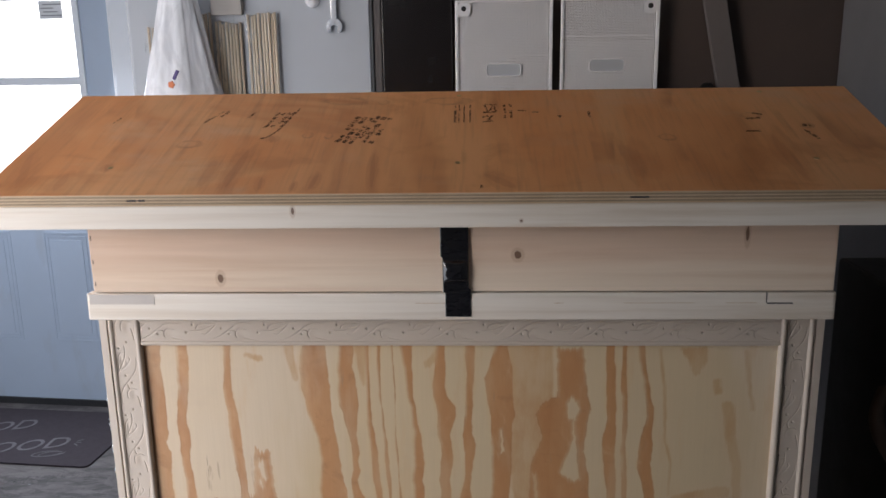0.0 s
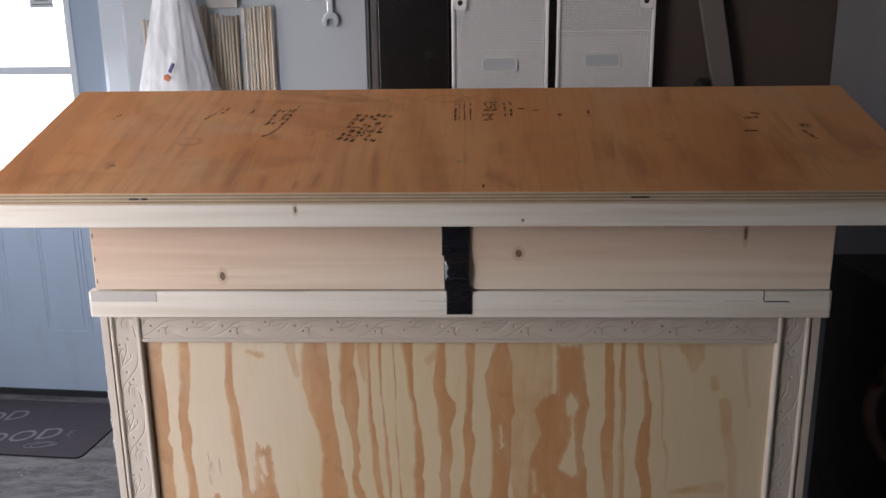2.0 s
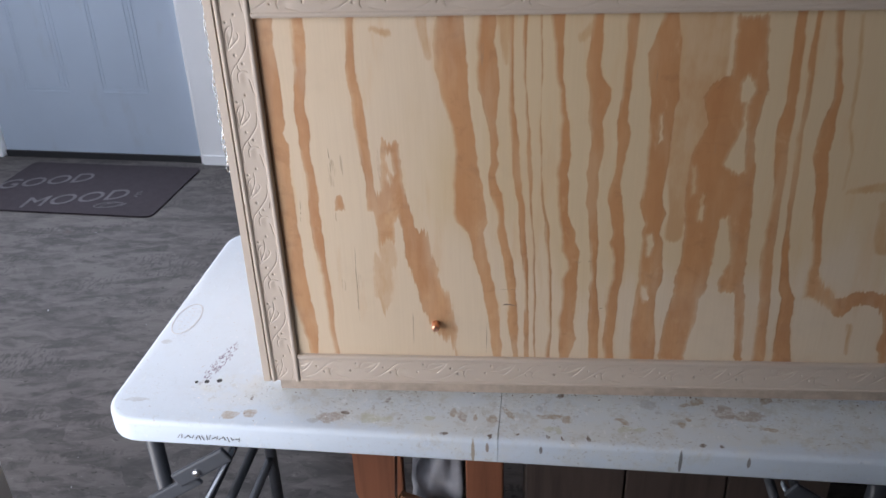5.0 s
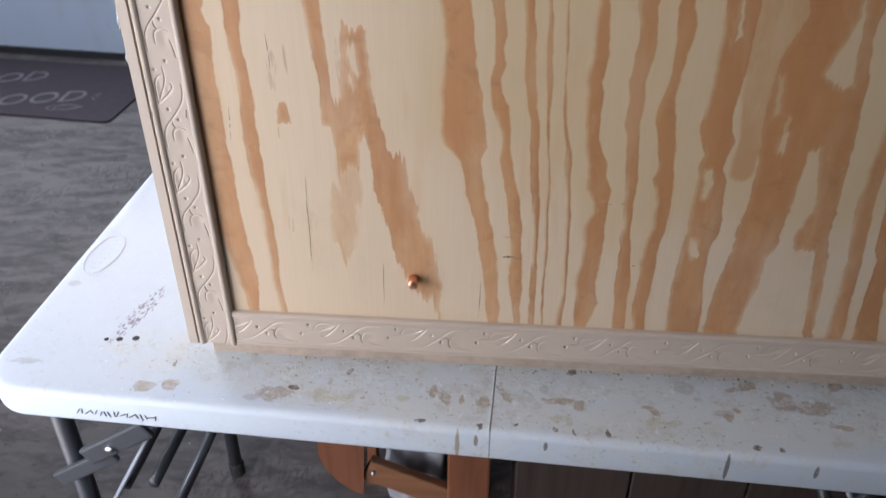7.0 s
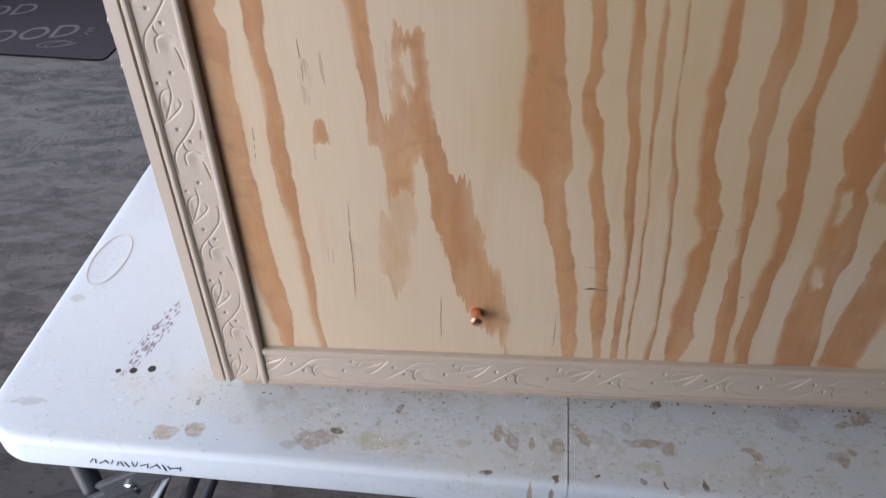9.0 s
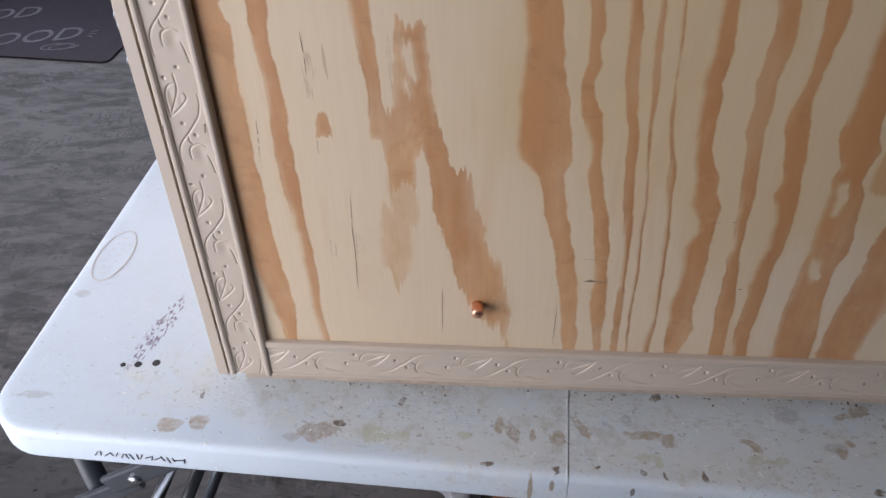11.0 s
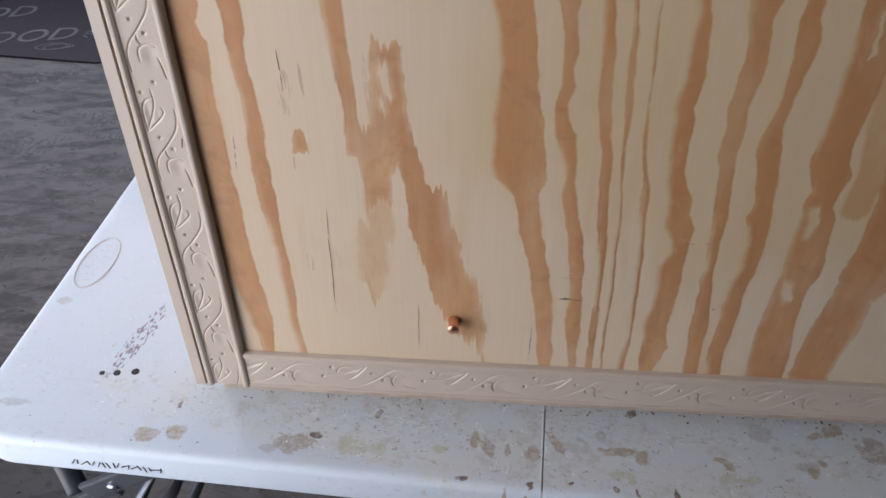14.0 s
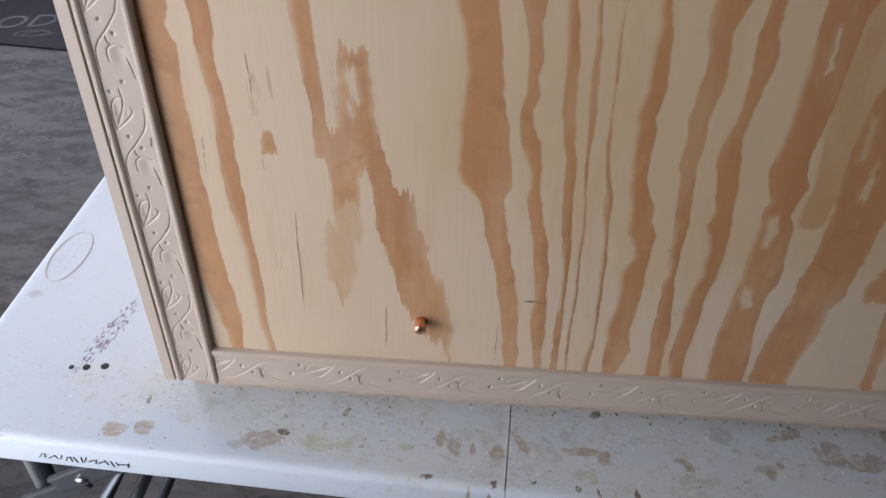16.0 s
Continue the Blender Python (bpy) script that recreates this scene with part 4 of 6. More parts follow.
def folding_table():
    d = thing("folding_table", (-0.126, 0.229, 0), "white plastic folding table, spattered and stained, on dark metal legs", "table")
    half = part("tabletop_half", table_half(TX0, SEAM - 0.0003, True), "plastic", d, "", True)
    part("tabletop_half", table_half(SEAM + 0.0003, TX1, False), "plastic", d, "", True)
    for half_top in d.children:
        for f in half_top.data.polygons:
            f.use_smooth = len(f.vertices) == 4 and abs(f.center.x - SEAM - 0.126) > 0.002
    # oval mark moulded into the top
    bm = bmesh.new()
    ring = [(-0.681 + 0.021 * math.cos(a), 0.186 + 0.047 * math.sin(a), TZ + 0.0002) for a in (k * math.tau / 40 for k in range(40))]
    tube(ring, 0.0012, bm, 6, True, 0.6)
    for k in range(7):
        w = 0.013 * math.sin(math.pi * (k + 1) / 8)
        for s in (-0.5, 0.45):
            box(-0.681 + s * w - 0.0018, -0.681 + s * w + 0.0018, 0.152 + 0.011 * k, 0.1535 + 0.011 * k, TZ - 0.0005, TZ + 0.0003, 0, bm)
    part("oval_mark", bm, "oval", half, "oval mark moulded into the plastic")
    # dark discs stand in for the shade inside three holes
    for i, (x, y, r) in enumerate(((-0.596, 0.012, 0.0030), (-0.580, 0.014, 0.0040), (-0.561, 0.018, 0.0044))):
        part("hole_disc", lathe(((r, -0.002), (r, 0.0004), (r * 0.4, 0.0005)), (x, y, TZ), "z", 14), "sweep", half, "dark disc for the shade in a small hole")
    # what is penned on the front edge, as strokes
    pen = random.Random(12)
    for k in range(9):
        for j in range(2):
            x, tall = -0.5905 + 0.0108 * k + 0.0046 * j + pen.uniform(-0.0008, 0.0008), 0.0095 * pen.uniform(0.6, 1.1)
            m = Matrix.Translation((x, TY0 - 0.0002, 0.7360 + pen.uniform(-0.001, 0.001))) @ pose(0, 0, 0, 0, pen.uniform(-28, 28) + 55 * (pen.random() < 0.25), 0)
            part("pen_stroke", box(-0.0005, 0.0005, -0.0005, 0.0008, -tall / 2, tall / 2, 0, None, m), "pen", half, "black pen stroke")
    # thin raised strip gives the seam its white highlight
    part("seam_highlight_lip", box(SEAM - 0.0022, SEAM - 0.0008, TY0 + 0.004, TY1 - 0.004, TZ - 0.001, TZ + 0.0005, 0.0004), "plastic", half, "raised lip added for the white highlight along the fold")
    for sx in (-0.686, 0.434):
        inward = 1 if sx < 0 else -1
        for y in (0.004, 0.455):
            bm = tube(((sx, y, 0.03), (sx, y, 0.722)), 0.0135, None, 14)
            leg = part("leg", bm, "leg", d, "", True)
            part("foot_cap", lathe(((0.016, 0.0), (0.0165, 0.03), (0.0145, 0.034)), (sx, y, 0), "z", 14), "sweep", leg)
        part("crossbar", tube(((sx, 0.004, 0.20), (sx, 0.455, 0.20)), 0.010, None, 10), "leg", d, "", True)
        part("top_bar", tube(((sx, -0.02, 0.705), (sx, 0.48, 0.705)), 0.010, None, 10), "leg", d, "", True)
        for k in (0.070, 0.112):
            part("brace_rod", tube(((sx + inward * k, -0.01, 0.50 + k * 0.25), (sx + inward * (k + 0.01), 0.46, 0.55)), 0.0085, None, 8), "leg", d, "", True)
        # hinged flat links from leg to underside, and a flat stay bar
        m = Matrix.Translation((sx + inward * 0.028, -0.018, 0.559)) @ pose(0, 0, 0, 0, -34 * inward, 0)
        link = part("lower_link", box(-0.055, 0.055, -0.004, 0.004, -0.012, 0.012, 0.003, None, m), "link", d)
        m = Matrix.Translation((sx + inward * 0.086, -0.026, 0.620)) @ pose(0, 0, 0, 0, -34 * inward, 0)
        part("upper_link", box(-0.056, 0.060, -0.004, 0.004, -0.0145, 0.0145, 0.004, None, m), "link", d)
        part("rivet", lathe(((0.008, 0.002), (0.007, -0.003), (0.003, -0.0045)), (sx + inward * 0.080, -0.030, 0.612), "y", 12), "steel", link)
        part("stay_bar", tube(((sx + inward * 0.045, -0.012, 0.48), (sx + inward * 0.138, -0.012, 0.645)), 0.010, None, 10, flat=0.35), "stay", d, "flat pale grey stay bar", True)
    return d


table = folding_table()
table.rotation_euler.z = radians(-2.6)


# ---- the wooden chest ----
CX, CY = 0.49, 0.50            # half length and depth
EAVE_Y, EAVE_Z, RIDGE_Y, RIDGE_Z = -0.065, 1.548, 0.254, 1.6535
PITCH = (RIDGE_Z - EAVE_Z) / (RIDGE_Y - EAVE_Y)
POST_IN, POST_OUT = 0.4295, 0.4855
Z_BASE, Z_TRIM, Z_PANEL0, Z_PANEL1, Z_TOP = 0.762, 0.794, 0.8405, 1.3285, 1.366

# late-wood bands of the veneer, in millimetres: left and right edge, every 14 down from the top of the panel
BAND_TOP, BAND_STEP = 1336, 14
GRAIN_BANDS, GRAIN_REGIONS = [], {}


def grain_band(lefts, rights):
    GRAIN_BANDS.append((lefts, rights))


def grain_region(name, outline):
    """A ragged patch of late wood, or, if its name begins with h_, a pale island in one."""
    GRAIN_REGIONS[name] = outline


grain_band((-438, -438, -439, -439, -439, -440, -440, -441, -441, -441, -442, -443, -443, -444, -445, -443, -442, -440, -438, -436, -434, -433, -433, -432, -432, -432, -431, -431, -429, -426, -423, -421, -418, -416, -413, -411, -411),
           (-405, -406, -407, -408, -407, -406, -406, -406, -406, -406, -405, -410, -405, -405, -406, -407, -407, -406, -406, -406, -406, -406, -404, -403, -404, -404, -403, -402, -401, -400, -398, -397, -395, -396, -397, -398, -399))
grain_band((-384, -384, -385, -386, -387, -387, -388, -389, -391, -392, -391, -390, -391, -390, -389, -387, -387, -387, -388, -388, -388, -388, -387, -386, -384, -382, -381, -381, -381, -380, -380, -380, -380, -379, -377, -376, -375),
           (-369, -369, -369, -369, -370, -371, -373, -375, -378, -378, -375, -375, -377, -378, -377, -375, -374, -373, -374, -375, -374, -374, -373, -373, -373, -373, -371, -370, -370, -369, -369, -370, -371, -370, -369, -367, -366))
grain_band((-320, -320, -319, -319, -321, -322, -322, -320, -318, -319, -318, -317, -316, -314, -312, -310, -309, -309, -309),
           (-308, -308, -309, -310, -311, -311, -309, -307, -304, -304, -303, -302, -302, -301, -300, -299, -298, -296, -294))
grain_band((-209, -210, -213, -215, -214, -213, -211, -208, -205, -202, -197, -194, -193, -191, -193, -195, -195, -195, -195, -195, -193, -176, -172, -170, -168, -164, -160, -157, -156, -154, -152, -150, -148, -147, -146, -144, -144),
           (-177, -177, -176, -175, -175, -174, -174, -173, -172, -171, -169, -166, -165, -164, -163, -161, -157, -156, -154, -152, -150, -156, -155, -152, -150, -147, -145, -142, -140, -137, -135, -134, -134, -133, -132, -132, -132))
grain_band((-160, -160, -161, -162, -162, -163, -162, -161, -157, -154, -150, -147, -146, -146, -146, -149, -148, -146, -142, -137, -136, -138, -134, -132, -129, -127, -126, -124, -122, -121, -122, -123, -121, -119, -117, -115, -115),
           (-139, -139, -140, -141, -138, -136, -135, -134, -136, -137, -139, -138, -136, -139, -136, -140, -138, -131, -130, -129, -128, -126, -123, -120, -116, -115, -113, -112, -112, -111, -110, -109, -109, -109, -109, -108, -108))
grain_band((-124, -124, -124, -124, -123, -123, -123, -124, -124, -124, -123, -121, -119, -119, -118, -118, -116, -114, -110, -109, -109, -108, -107, -106, -104, -103, -101, -100, -100, -99, -100, -100, -100, -99, -99, -99, -99),
           (-118, -118, -118, -118, -118, -118, -118, -118, -117, -116, -113, -112, -110, -110, -109, -108, -106, -106, -102, -101, -101, -100, -99, -98, -96, -96, -96, -95, -95, -95, -94, -93, -93, -93, -93, -92, -92))
grain_band((-106, -106, -107, -107, -107, -106, -106, -104, -103, -103, -101, -100, -100, -100, -99, -98, -96, -96, -95, -94, -93, -92, -91, -90, -90, -90, -89, -89, -88, -88, -87, -87, -87, -86, -86, -85, -85),
           (-102, -102, -103, -103, -103, -103, -103, -102, -100, -100, -98, -96, -96, -95, -94, -92, -92, -93, -93, -92, -91, -89, -88, -87, -87, -87, -86, -85, -84, -84, -85, -85, -85, -84, -84, -83, -83))
grain_band((-87, -87, -87, -86, -86, -85, -85, -85, -85, -85, -86, -85, -84, -83, -82, -82, -81, -81, -79, -77, -74, -75, -74, -72, -70, -70, -69, -68, -67, -67, -66, -65, -64, -67, -69, -69, -69),
           (-85, -85, -85, -84, -84, -83, -83, -84, -84, -84, -84, -83, -82, -81, -81, -81, -79, -78, -77, -74, -70, -68, -69, -67, -66, -65, -64, -64, -63, -63, -62, -62, -61, -61, -62, -63, -63))
grain_band((-75, -75, -73, -71, -70, -69, -67, -63, -62, -61, -59, -60, -60, -60, -61, -63, -61, -61, -60, -58, -57, -54, -52, -52, -44, -44, -50, -50, -49, -50, -51, -53, -52, -51, -50, -48, -48),
           (-59, -59, -59, -59, -58, -59, -59, -55, -54, -53, -49, -48, -47, -46, -46, -49, -46, -46, -46, -46, -41, -35, -34, -28, -29, -29, -30, -29, -28, -29, -30, -31, -31, -27, -30, -35, -36))
grain_band((-26, -26, -27, -28, -30, -31, -31, -27, -25, -25, -25, -21, -20, -22, -23, -24, -21, -22, -23, -19, -18, -17, -15, -14, -14, -12, -10, -13, -11, -11, -11, -11, -10, -9, -8, -7, -7),
           (-14, -14, -14, -13, -14, -15, -11, -1, -1, -5, -9, -6, -5, -5, -7, -10, -8, -9, -10, -7, -7, -5, -3, -4, -5, -4, -4, -2, -0, 1, 3, 4, 4, 4, 5, 6, 6))
grain_band((14, 14, 14, 15, 15, 14, 14, 13, 12, 11, 9, 10, 12, 12, 12, 11, 8, 4, 5, 10, 12, 14, 10, 15, 18, 17, 18, 14, 12, 12, 13, 13, 12, 11, 12, 13, 13),
           (27, 27, 27, 26, 25, 24, 23, 23, 22, 22, 22, 27, 26, 22, 21, 20, 19, 21, 24, 26, 27, 28, 30, 31, 32, 31, 31, 29, 27, 27, 27, 26, 26, 25, 26, 27, 27))
grain_band((54, 54, 50, 45, 39, 41, 43, 45, 47, 48, 48, 49, 49, 48, 50, 49, 48, 47, 46, 50, 55, 52, 53, 52, 51, 53, 54, 52, 50, 49, 48, 47, 48, 48, 49, 50, 50),
           (71, 71, 74, 78, 78, 78, 78, 80, 82, 77, 77, 76, 76, 77, 77, 76, 74, 73, 75, 80, 76, 75, 80, 80, 81, 84, 84, 80, 78, 78, 79, 80, 82, 84, 84, 83, 83))
grain_band((203, 203, 203, 204, 205, 205, 206, 206, 207, 206, 203, 201, 201, 203, 205, 207, 210, 210, 210, 209, 208, 208, 208, 208, 208, 210, 212, 214, 216, 216, 217, 217, 218, 218, 218, 219, 219),
           (215, 215, 215, 216, 217, 217, 218, 219, 219, 220, 219, 219, 219, 220, 221, 221, 221, 222, 222, 222, 223, 223, 224, 224, 225, 226, 227, 229, 230, 231, 232, 233, 234, 235, 236, 237, 237))
grain_band((225, 225, 225, 225, 225, 224, 227, 227, 228, 228, 228, 227, 227, 228, 229, 230, 230, 231, 231, 232, 233, 233, 233, 234, 236, 237, 238, 239, 245, 245, 245, 245, 246, 246, 247, 248, 248),
           (231, 231, 231, 231, 232, 233, 234, 234, 235, 235, 234, 233, 234, 235, 236, 237, 237, 237, 237, 238, 239, 240, 242, 243, 245, 248, 250, 255, 263, 263, 263, 263, 265, 268, 270, 273, 274))
grain_band((245, 245, 247, 250, 253, 255, 257, 260, 261, 258, 254, 252, 251, 250, 252, 256, 260, 262, 262, 263, 266, 269, 271, 272, 274, 272, 273, 274),
           (255, 255, 256, 258, 261, 264, 265, 269, 270, 269, 269, 270, 269, 269, 271, 274, 275, 276, 277, 277, 278, 280, 282, 284, 286, 286, 289, 292))
grain_region("blot", ((-284, 1172), (-281, 1170), (-263, 1173), (-262, 1155), (-260, 1127), (-258, 1103), (-253, 1078), (-247, 1051), (-244, 1044), (-230, 1042), (-227, 1024), (-222, 1001), (-218, 992), (-218, 976), (-215, 960), (-201, 931), (-195, 904), (-195, 878), (-196, 859), (-194, 840), (-196, 840), (-203, 859), (-218, 877), (-231, 895), (-244, 929), (-250, 962), (-259, 993), (-263, 1023), (-265, 1051), (-271, 1066), (-275, 1050), (-275, 1028), (-289, 1022), (-297, 1024), (-298, 1050), (-303, 1066), (-308, 1076), (-309, 1099), (-301, 1097), (-289, 1100), (-289, 1117), (-287, 1145)))
grain_region("heart", ((137, 1324), (139, 1254), (119, 1244), (109, 1227), (119, 1191), (106, 1163), (102, 1133), (102, 1091), (105, 1046), (105, 1001), (102, 982), (101, 953), (97, 924), (93, 905), (90, 838), (126, 838), (131, 885), (136, 905), (136, 942), (144, 958), (145, 982), (147, 1019), (148, 1046), (149, 1064), (157, 1066), (161, 1046), (167, 1019), (168, 1000), (163, 989), (158, 963), (161, 953), (180, 952), (184, 939), (188, 905), (197, 839), (207, 839), (201, 905), (197, 944), (192, 963), (190, 1000), (188, 1046), (187, 1090), (184, 1133), (176, 1174), (178, 1191), (181, 1222), (185, 1238), (180, 1254), (176, 1292), (174, 1323)))
grain_region("arm", ((273, 974), (286, 983), (295, 969), (308, 958), (316, 944), (329, 946), (340, 956), (364, 957), (384, 952), (392, 932), (397, 905), (403, 840), (392, 840), (384, 876), (387, 901), (382, 915), (371, 932), (350, 937), (339, 932), (330, 915), (319, 915), (308, 927), (298, 936), (283, 949)))
grain_region("wedge", ((305, 1321), (336, 1321), (334, 1304), (329, 1288), (324, 1285), (318, 1297)))
grain_region("h_oval", ((158, 1252), (166, 1245), (168, 1232), (164, 1220), (158, 1220), (152, 1231), (153, 1245)))
grain_region("h_tri", ((161, 1219), (167, 1174), (170, 1129), (161, 1127), (145, 1140), (154, 1165), (161, 1187)))
grain_region("h_ink", ((-279, 1155), (-275, 1157), (-273, 1145), (-272, 1128), (-276, 1128), (-278, 1137), (-281, 1145)))
grain_region("h_ink2", ((-280, 1123), (-277, 1124), (-276, 1115), (-279, 1114)))
grain_region("h_s1", ((107, 1136), (111, 1137), (114, 1101), (110, 1097)))
grain_region("h_s2", ((121, 1099), (125, 1099), (128, 1062), (122, 1062)))
grain_region("h_s3", ((60, 1041), (65, 1041), (69, 1026), (65, 1010), (62, 1012)))
grain_region("h_s4", ((59, 963), (65, 958), (69, 939), (65, 938), (60, 947)))
grain_region("h_s5", ((62, 1206), (64, 1206), (66, 1171), (62, 1170)))
grain_region("tongue", ((-302, 999), (-295, 1004), (-276, 1009), (-277, 992), (-284, 980), (-285, 947), (-289, 924), (-296, 918), (-302, 933), (-306, 953), (-305, 979)))
grain_region("speck", ((-351, 1092), (-344, 1097), (-340, 1085), (-340, 1074), (-353, 1072)))
# faint strokes: from, to, half widths
FAINT = (((300, 1102), (368, 1112), 4, 10), ((370, 1240), (403, 1000), 9, 5), ((277, 1322), (296, 1106), 2.5, 2), ((341, 902), (343, 856), 4, 3), ((388, 1318), (400, 1235), 4, 3), ((-38, 1300), (-24, 1316), 6, 7),
         ((112, 1326), (108, 1100), 20, 24), ((86, 1326), (92, 1040), 14, 12), ((-286, 1312), (-268, 1308), 4, 5), ((-225, 1330), (-222, 1280), 8, 5), ((-287, 1060), (-288, 1000), 10, 12), ((-128, 1330), (-126, 1270), 10, 3), ((352, 1275), (354, 1262), 6, 6), ((345, 1085), (362, 1020), 5, 9))


def stroke_field(x, z, a, b, ra, rb):
    dx, dz = b[0] - a[0], b[1] - a[1]
    t = np.clip(((x - a[0]) * dx + (z - a[1]) * dz) / (dx * dx + dz * dz), 0, 1)
    return ra + (rb - ra) * t - np.hypot(x - a[0] - t * dx, (z - a[1] - t * dz))


def region_field(x, z, outline):
    """How far inside an outline (positive) or outside it (negative) each place lies."""
    away, inside = np.full_like(x, 1e6), np.zeros(x.shape, bool)
    for a, b in zip(outline, outline[1:] + outline[:1]):
        away = np.minimum(away, -stroke_field(x, z, a, b, 0, 0))
        if a[1] != b[1]:
            inside ^= ((a[1] > z) != (b[1] > z)) & (x < a[0] + (z - a[1]) * (b[0] - a[0]) / (b[1] - a[1]))
    return np.where(inside, away, -away)


def front_panel(parent):
    x0, x1, z0, z1 = -434.0, 434.0, 836.0, 1333.0
    nx, nz = 869, 249
    x, z = np.meshgrid(np.linspace(x0, x1, nx), np.linspace(z0, z1, nz))
    rng = np.random.default_rng(4)

    def uneven(step, height):
        """Random heights along z, a step of millimetres apart."""
        knots = np.arange(z0 - step, z1 + 2 * step, step)
        return np.interp(z, knots, rng.normal(0, height, len(knots)))

    # fibres torn off at uneven lengths: one shift for each narrow column
    columns = np.arange(x0 - 3, x1 + 3, 1.7)
    torn = np.interp(x, columns, np.clip(rng.normal(0, 6.0, len(columns)), -14, 14))
    streak, lean = np.full_like(x, -30.0), np.zeros_like(x)
    for lefts, rights in GRAIN_BANDS:
        levels = BAND_TOP - BAND_STEP * np.arange(len(lefts))
        left, right = (np.interp(z, levels[::-1], v[::-1]) for v in (lefts, rights))
        half = (right - left) / 2
        k = np.clip(half / 8.0, 0.15, 1.0)
        left = left + k * (uneven(13, 0.45) + uneven(6, 0.28) + uneven(2.5, 0.16))
        right = right + k * (uneven(13, 0.45) + uneven(6, 0.28) + uneven(2.5, 0.16))
        field = np.minimum(np.minimum(x - left, right - x), z - levels[-1] + 12 if levels[-1] > 860 else 30.0) + 0.2
        lean = np.where(field > streak, np.clip((x - left) / np.maximum(half, 1.0) - 1, -1.5, 1.5), lean)
        streak = np.maximum(streak, field)
    islands, soft = [], np.full_like(x, -30.0)
    for name, outline in GRAIN_REGIONS.items():
        rag = 0.9 if name in ("blot", "tongue") or name.startswith("h_ink") else 0.3
        field = region_field(x + uneven(7, 0.7) + uneven(3, 0.35), z + rag * torn, outline)
        if name.startswith("h_"):
            islands.append(field)
            continue
        if name in ("tongue", "wedge"):
            soft = np.maximum(soft, field)
            continue
        lean = np.where(field > streak, 0.0, lean)
        streak = np.maximum(streak, field)
    for field in islands:
        streak = np.minimum(streak, -field)
    faint = soft + 3.0
    for a, b, ra, rb in FAINT:
        faint = np.maximum(faint, stroke_field(x + uneven(40, 2.0) + uneven(9, 0.5), z + 0.15 * torn, a, b, ra, rb))
    base = origin_of(parent)
    verts = [(px / 1000 - base.x, 0.0065 - base.y, pz / 1000 - base.z) for px, pz in zip(x.ravel(), z.ravel())]
    faces = [(j * nx + i, j * nx + i + 1, (j + 1) * nx + i + 1, (j + 1) * nx + i) for j in range(nz - 1) for i in range(nx - 1)]
    data = bpy.data.meshes.new("front_panel")
    data.from_pydata(verts, [], faces)
    for name, values in (("streak", streak), ("faint", faint), ("lean", lean)):
        data.attributes.new(name, "FLOAT", "POINT").data.foreach_set("value", np.clip(values, -30, 30).astype(np.float32).ravel())
    data.materials.append(M["panel"])
    ob = new("front_panel", data)
    ob.parent = parent
    tagged(ob, "pine plywood panel with bold orange grain")
    part("panel_core", box(-0.434, 0.434, 0.0078, 0.020, 0.834, 1.335), "edge", ob)
    return ob


def smooth_line(points, steps=5):
    """A soft curve through a few points."""
    p = [Vector(q) for q in (points[0], *points, points[-1])]
    out = []
    for a, b0, c, e in zip(p, p[1:], p[2:], p[3:]):
        for k in range(steps):
            t = k / steps
            out.append(0.5 * (2 * b0 + (c - a) * t + (2 * a - 5 * b0 + 4 * c - e) * t * t + (3 * b0 - a - 3 * c + e) * t ** 3))
    return out + [p[-1]]


# one repeat of the pressed vine, in millimetres: across, along, from the first berry
VINE_STEP = 0.0990
VINE = (
    ((12.4, -26), (12.4, -18), (9.4, -7), (3.4, 2), (-2.6, 10), (-8.6, 17), (-12.4, 25), (-13.2, 33), (-12.6, 41)),
    ((-2.6, 10), (-2.6, 16), (-0.6, 19)),
    ((-4.2, 33), (-4.6, 28), (-3.6, 23), (0.4, 20), (5.4, 19), (9.4, 21)),
    ((9.4, 30), (11.4, 38), (12.6, 46)),
    ((-2.6, 56), (-2.4, 61), (-2.4, 68), (-4.6, 75), (-10, 87), (-12.5, 93)),
    ((-3.6, 64), (-7.6, 65), (-11, 69), (-13, 76), (-13, 85), (-12.5, 93)),
    ((2.4, 72), (3.4, 76), (0.4, 81), (-5.6, 87), (-12.5, 93)),
)
BERRIES = ((-4.6, 0), (3.6, 10.5), (1.4, 50), (-10.6, 59))
HOLLOWS = ((4.5, 28, 5.0, 8.0, 0.75), (-8.5, 77, 3.2, 8.0, 0.80), (-1.5, 79, 2.6, 5.5, 0.45))


